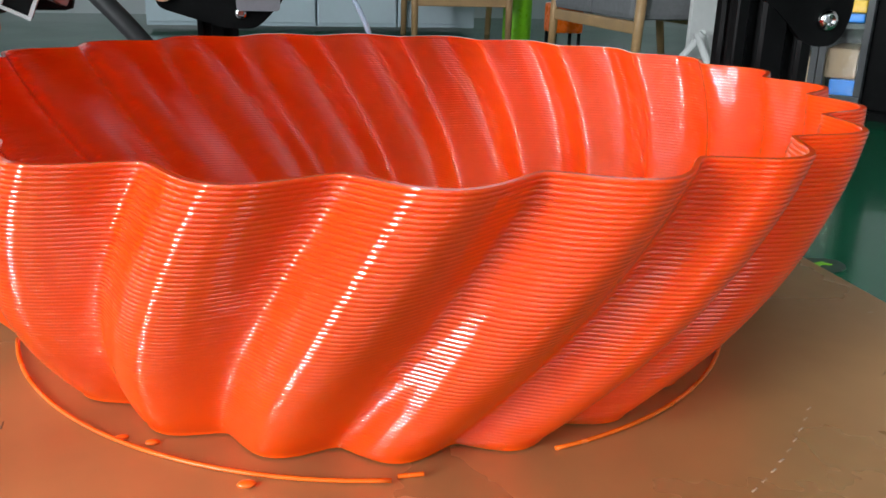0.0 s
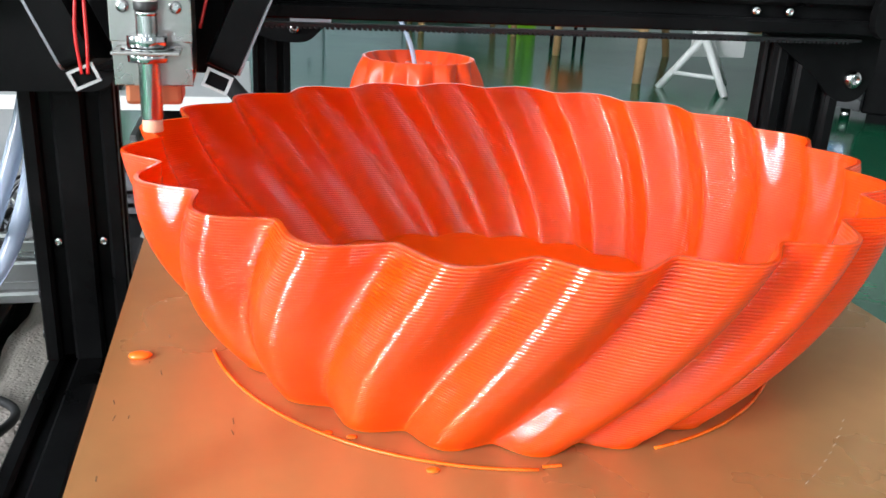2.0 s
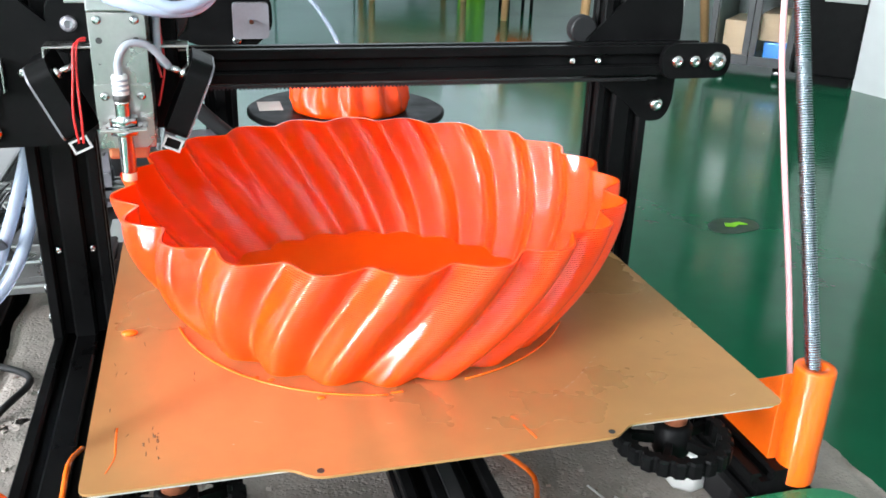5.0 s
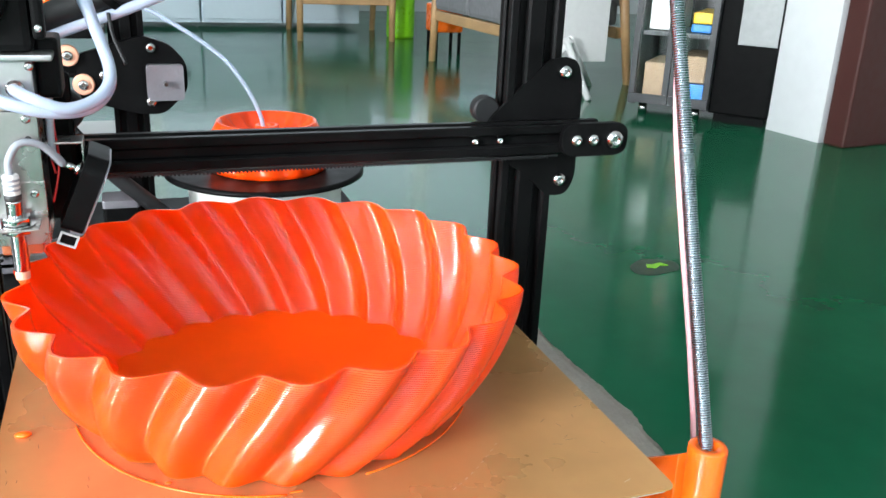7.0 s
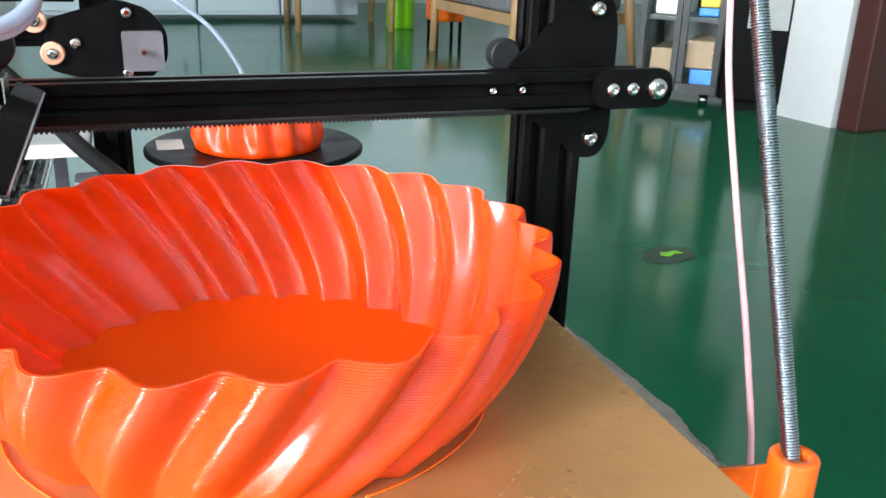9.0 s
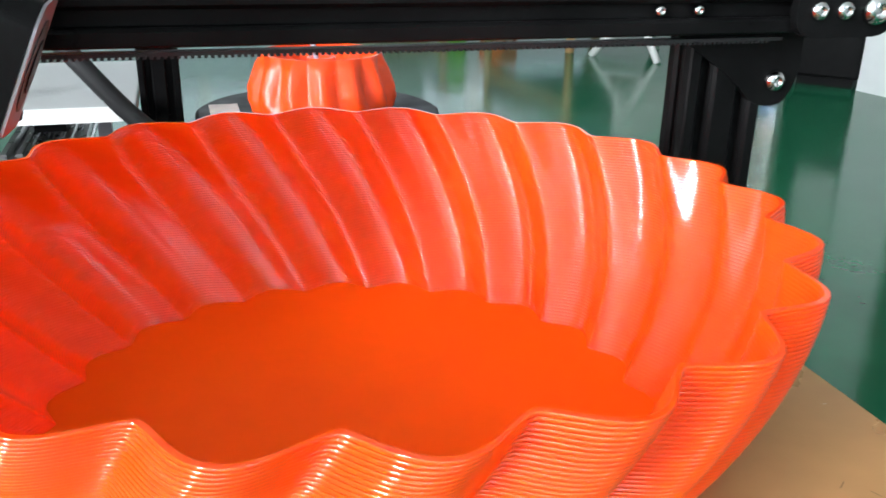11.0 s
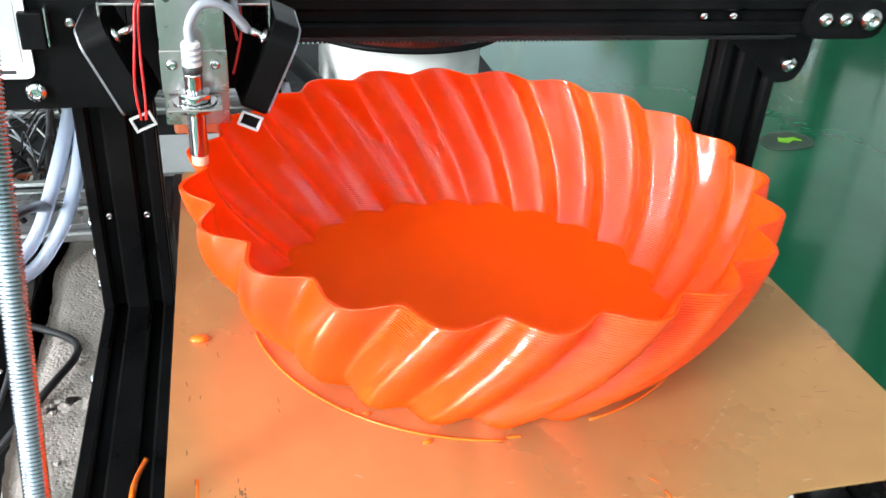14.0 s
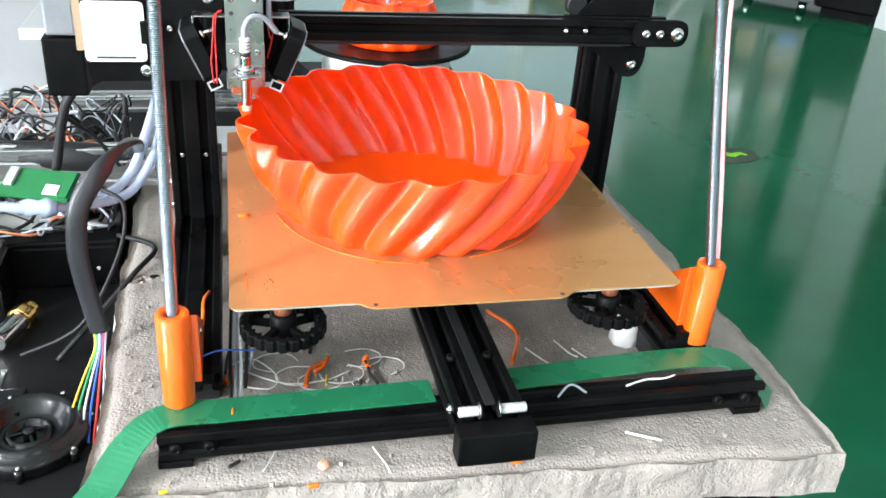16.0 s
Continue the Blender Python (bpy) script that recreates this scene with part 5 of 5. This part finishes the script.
    sheet(-0.43, 0.385 + o, 0.13, 0.15, -14, -0.0984, M_PAPER, "crumpled white paper under the tangled wires")
    sheet(-0.31, 0.475 + o, 0.1, 0.09, 20, -0.0974, M_PAPER, "torn white paper under the tangled wires")
    sheet(-0.4, 0.5 + o, 0.12, 0.08, -6, -0.096, M_GREYPLATE, "grey card under the tangled wires")
    ps = thing("power_supply", "black power supply with a clear lid on the table", "power supply")
    part("case", box(-0.47, -0.352, 0.238 + o, 0.288 + o, TABLE, -0.098, 0.003), M_GLOSSBLACK, ps)
    part("cover", box(-0.468, -0.354, 0.24 + o, 0.286 + o, -0.0975, -0.09, 0.002), M_STEELCAB, ps, "grey cover plate")
    for x in (-0.36, -0.4):
        bolt_head(ps, (x, 0.2378 + o, -0.108), 0.002)
    solid("dark_card", box(-0.4, -0.338, 0.12 + o, 0.165 + o, TABLE, TABLE + 0.0015, 0.0004), M_STEELCAB, "flat dark bluish card on the table", "card")
    solid("extrusion_offcut", slotted(0.04, 0.02, 0.2, Matrix.Translation((-0.38, 0.38 + o, -0.059)) @ ALONG_X), M_ALU, "plain silver aluminium extrusion offcut", "extrusion")
    b = thing("circuit_board", "small green circuit board with a white chip", "circuit board")
    mb = Matrix.Translation((-0.308, 0.238 + o, -0.0165)) @ pose(0, 0, 0, 24, 0, -17)
    for nm, bm, mat in (("board", box(-0.03, 0.03, -0.016, 0.016, -0.0008, 0.0008), M_PCB), ("chip", box(0.008, 0.02, -0.011, -0.001, 0.001, 0.003, 0.0004), M_WHITE), ("connector", box(0.022, 0.0295, -0.014, 0.014, 0.001, 0.004, 0.0004), M_PCB), ("connector", box(-0.027, -0.02, -0.005, 0.014, 0.001, 0.004, 0.0004), M_GREYPLATE)):
        bmesh.ops.transform(bm, matrix=mb, verts=bm.verts)
        part(nm, bm, mat, b)
    g = thing("brass_fitting", "brass and chrome hose fitting on the table", "fitting")
    for nm, p0, p1, r, seg, mat in (("body", (-0.35, 0.19, -0.138), (-0.338, 0.222, -0.138), 0.009, 20, M_CHROME), ("hex_collar", (-0.338, 0.223, -0.138), (-0.334, 0.234, -0.138), 0.0115, 6, M_BRASS), ("thread", (-0.334, 0.2345, -0.138), (-0.331, 0.243, -0.138), 0.0075, 20, M_BRASS)):
        part(nm, rod([p0[0], p0[1] + o, p0[2]], [p1[0], p1[1] + o, p1[2]], r, seg, bevel=0.0006), mat, g)
    # black hose behind the column
    cable("corrugated_hose", [(-0.2, 0.36 + o, 0.13), (-0.205, 0.38 + o, 0.05), (-0.215, 0.39 + o, -0.02), (-0.25, 0.39 + o, -0.055), (-0.31, 0.38 + o, -0.05), (-0.38, 0.4 + o, -0.055)], 0.015, M_RUBBER, "thick black corrugated hose behind the column", "hose", "thick hoses", seg=16)
    cable("black_cable", [(-0.305, 0.3 + o, -0.03), (-0.29, 0.3 + o, 0.03), (-0.27, 0.3 + o, 0.05), (-0.235, 0.3 + o, 0.063)], 0.0042, M_RUBBER, "black cable with a stripped end")
    cable("black_cable", [(-0.3, 0.3 + o, 0.06), (-0.295, 0.31 + o, 0.02), (-0.275, 0.33 + o, -0.01), (-0.255, 0.33 + o, -0.04)], 0.002, M_RUBBER, "thin black cable behind the hoses")
    cable("black_cable", [(-0.33, 0.18 + o, -0.146), (-0.28, 0.18 + o, -0.12), (-0.245, 0.19 + o, -0.06), (-0.238, 0.2 + o, -0.02), (-0.255, 0.21 + o, -0.01)], 0.0017, M_RUBBER, "thin black cable curling off the table")
    cable("black_cable", [(-0.26, 0.3 + o, -0.098), (-0.225, 0.27 + o, -0.097), (-0.24, 0.22 + o, -0.097), (-0.3, 0.17 + o, -0.147)], 0.0024, M_RUBBER, "black cable on the concrete")
    rnd = random.Random(21)
    mats = (M_RUBBER, M_GREYC, M_RUBBER, M_RUBBER, M_LOOM, M_RUBBER, M_COPPER, M_GREYC, M_RUBBER, M_LOOM, M_COPPER, M_RUBBER, M_GREYC, M_WHITE, M_RUBBER, M_RUBBER)
    def top(y):
        return -0.096 + 0.05 * max(0.0, min(1.0, (y - 0.33 - o) / 0.2))
    for k in range(120):
        x, y = rnd.uniform(-0.46, -0.275), rnd.uniform(0.31, 0.55) + o
        pts = []
        a = rnd.uniform(0, 6.28)
        for jj in range(rnd.randint(4, 7)):
            pts.append((x, y, max(-0.0955, rnd.uniform(-0.096, top(y)) + rnd.uniform(0, 0.012))))
            a += rnd.uniform(-1.1, 1.1)
            x, y = min(-0.268, max(-0.5, x + 0.03 * math.cos(a))), min(0.58, max(0.302 + o, y + 0.03 * math.sin(a)))
        pts[0] = (pts[0][0], pts[0][1], -0.0955)
        mat = mats[k % len(mats)]
        nm = {M_WHITE: "white", M_GREYC: "grey", M_LOOM: "dark grey", M_COPPER: "copper-brown"}.get(mat, "black")
        cable("loose_wire", pts, rnd.choice((0.0009, 0.0012, 0.0017, 0.0024)), mat, "thin " + nm + " wire in the tangle of cables", "wire", "tangle of loose wires", seg=6)
    for k in range(22):
        x, y = rnd.uniform(-0.45, -0.27), rnd.uniform(0.305, 0.5) + o
        p = thing("wire_connector", "small plug in the tangle of cables", "connector", "small plugs")
        mk = Matrix.Translation((x, y, -0.0965)) @ pose(0, 0, 0, 0, 0, rnd.uniform(0, 180))
        mat = (M_WHITE, M_PBLACK, M_CHROME, M_YELW, M_REDW)[k % 5]
        part("shell", box(-0.007, 0.005, -0.004, 0.004, 0, 0.006, 0.0006, m=mk), mat, p)
        part("collar", box(0.0052, 0.009, -0.003, 0.003, 0.001, 0.005, 0.0006, m=mk), M_WHITE if k % 2 else mat, p)
    # cables along the inside of the left side rail
    for k in range(5):
        cable("rail_cable", [(-0.157 + 0.003 * k, -0.02 + 0.02 * k + o, -0.092), (-0.158 + 0.004 * k, 0.06 + o, -0.085 + 0.004 * k), (-0.156 + 0.003 * k, 0.13 + o, -0.075 + 0.003 * k), (-0.155, 0.22 + o, -0.09)], 0.0013, (M_RUBBER, M_GREYC, M_WHITE, M_RUBBER, M_GREYC)[k], "cable running along the side rail", "cable", "rail cables", seg=6)
    cable("orange_strand", [(-0.18, 0.05 + o, -0.0588), (-0.176, 0.07 + o, -0.054), (-0.175, 0.095 + o, -0.05), (-0.172, 0.12 + o, -0.058)], 0.0014, M_FIL, "orange filament strand on the side rail", "filament", "filament scraps", seg=6)
    cable("purple_thread", [(-0.181, 0.03 + o, -0.0585), (-0.165, 0.034 + o, -0.054), (-0.14, 0.04 + o, -0.06)], 0.0006, M_BLUW, "thin bluish wire stub", "wire", "rail cables", seg=6)


left_clutter()


# ---- scraps on the slab ----
def debris():
    o = OY
    g = "scraps on the slab"
    def strand(pts, r, mat, label):
        solid("plastic_scrap", tube([(x, y + o, -0.0985 + r) for x, y in pts], r, 6, 5), mat, label, "plastic scrap", g)
    strand([(0.056, 0.129), (0.072, 0.093), (0.055, 0.051)], 0.0016, M_FIL, "bent orange plastic strand on the concrete")
    strand([(-0.105, 0.043), (-0.1, 0.063), (-0.087, 0.072)], 0.0017, M_FIL, "bent orange plastic strand on the concrete")
    strand([(-0.058, 0.069), (-0.056, 0.06)], 0.002, M_FIL, "short orange plastic strand on the concrete")
    strand([(-0.16, 0.05), (-0.157, 0.074)], 0.0013, M_FIL, "short orange plastic strand on the concrete")
    strand([(0.023, -0.057), (0.031, -0.0565)], 0.0012, M_FIL, "short orange plastic strand on the concrete")
    strand([(-0.158, 0.078), (-0.141, 0.083), (-0.125, 0.06), (-0.13, 0.045), (-0.15, 0.05)], 0.0006, M_WHITE, "thin white plastic string on the concrete")
    strand([(-0.15, 0.07), (-0.12, 0.05), (-0.09, 0.05), (-0.07, 0.06)], 0.0006, M_WHITE, "thin white plastic string on the concrete")
    strand([(0.073, 0.072), (0.085, 0.05), (0.093, 0.046)], 0.0007, M_WHITE, "thin white plastic string on the concrete")
    strand([(0.111, 0.067), (0.119, 0.051)], 0.0007, M_WHITE, "thin white plastic string on the concrete")
    strand([(0.1, 0.08), (0.107, 0.06), (0.112, 0.055)], 0.0007, M_WHITE, "thin white plastic string on the concrete")
    strand([(0.113, -0.038), (0.136, -0.05)], 0.001, M_WHITE, "white plastic strip on the concrete")
    strand([(-0.066, -0.028), (-0.06, -0.045), (-0.058, -0.054)], 0.0006, M_WHITE, "thin white plastic string on the concrete")
    strand([(-0.095, 0.115), (-0.098, 0.085)], 0.0014, M_RUBBER, "black cable tie on the concrete")
    strand([(-0.16, -0.035), (-0.153, -0.03)], 0.0013, M_RUBBER, "small black scrap on the concrete")
    strand([(-0.056, 0.052), (-0.052, 0.04)], 0.0014, M_RUBBER, "small black scrap on the concrete")
    def tie(pts, tip, r):
        t = thing("cable_tie_stub", "cut black cable tie with an orange end on the concrete", "cable tie", g)
        part("band", tube([(x, y + o, -0.0985 + z) for x, y, z in pts], r, 6, 5), M_RUBBER, t)
        x, y, z = tip
        part("orange_end", rod((x, y + o, -0.0985 + z), (x + 0.003, y + 0.004 + o, -0.0982 + z), r * 1.9, 10, bevel=0.0005), M_FIL, t)
    tie([(-0.056, 0.05, 0.001), (-0.0565, 0.06, 0.002), (-0.058, 0.066, 0.004)], (-0.0585, 0.067, 0.004), 0.0011)
    tie([(-0.158, 0.098, 0.003), (-0.161, 0.083, 0.001), (-0.162, 0.067, 0.001)], (-0.163, 0.056, 0.001), 0.0012)
    strand([(-0.097, 0.06), (-0.09, 0.066), (-0.085, 0.078)], 0.0016, M_FIL, "bent orange plastic strand on the concrete")
    strand([(-0.09, 0.044), (-0.088, 0.056)], 0.0009, M_YELW, "short yellow plastic strip on the concrete")
    for q in range(6):
        rr = random.Random(70 + q)
        cx, cy = -0.125 + 0.016 * q, 0.06 + rr.uniform(-0.012, 0.02)
        strand([(cx + 0.017 * math.cos(k * 0.9 + q), cy + 0.012 * math.sin(k * 0.9 + q)) for k in range(6)], 0.00045, M_WHITE, "thin curled white plastic string on the concrete")
    strand([(-0.202, -0.052), (-0.197, -0.051)], 0.0014, M_YELW, "small yellow scrap on the concrete")
    strand([(-0.112, -0.06), (-0.105, -0.0595)], 0.0016, M_FIL, "short orange plastic strand on the concrete")
    strand([(-0.139, -0.041), (-0.133, -0.03), (-0.13, -0.022)], 0.0005, M_WHITE, "thin white plastic string on the concrete")
    solid("washer", lathe([(0.0045, 0), (0.0045, 0.0012), (0.002, 0.0012), (0.002, 0)], 20, (-0.067, 0.046 + o, -0.0993), closed=True), M_CHROME, "steel washer on the concrete", "washer")
    bm = lathe([(0.012, 0), (0.013, 0.002), (0.011, 0.022), (0.009, 0.023)], 7, (0.16, 0.075 + o, -0.1))
    solid("white_plastic_block", bm, M_WHITE, "white plastic lump beside the wheel", "plastic scrap")
    bm = bmesh.new()
    bmesh.ops.create_icosphere(bm, subdivisions=2, radius=0.004, matrix=Matrix.Translation((-0.1, -0.04 + o, -0.0985)) @ Matrix.Diagonal((1, 1.2, 0.5, 1)))
    solid("pink_plastic_lump", bm, M_TIP, "small pinkish plastic lump on the concrete", "plastic scrap", g)
    # scraps lying on the front rail
    strand2 = lambda pts, r, mat, label: solid("plastic_scrap", tube([(x, y + o, z) for x, y, z in pts], r, 6, 5), mat, label, "plastic scrap", g)
    strand2([(0.064, -0.024, -0.0722), (0.075, -0.018, -0.067), (0.086, -0.022, -0.0722)], 0.0009, M_GREYC, "bent grey plastic strip on the rail")
    strand2([(0.118, -0.018, -0.0724), (0.135, -0.013, -0.0722), (0.15, -0.013, -0.0724), (0.16, -0.01, -0.0724)], 0.0008, M_WHITE, "white plastic strip on the rail")
    strand2([(-0.1, -0.017, -0.0724), (-0.085, -0.015, -0.0722), (-0.07, -0.014, -0.0724)], 0.0009, M_COPPER, "brownish plastic strip on the rail")
    strand2([(-0.157, -0.016, -0.0724), (-0.156, -0.01, -0.07)], 0.0009, M_FIL, "orange plastic bit on the rail")
    rnd = random.Random(33)
    bm = bmesh.new()
    for k in range(260):
        x, y = rnd.uniform(-0.24, 0.25), rnd.uniform(-0.06, 0.3) + o
        if -0.2 < x < 0.22 and -0.035 < y - o < 0.0:
            continue
        s = rnd.uniform(0.0005, 0.0016)
        box(-s, s, -s, s, -s, s, bm=bm, m=Matrix.Translation((x, y, -0.0992)) @ pose(0, 0, 0, rnd.uniform(0, 90), rnd.uniform(0, 90), rnd.uniform(0, 90)))
    solid("concrete_crumbs", bm, M_CONC, "small loose concrete crumbs", "crumbs", kind="stuff")


debris()
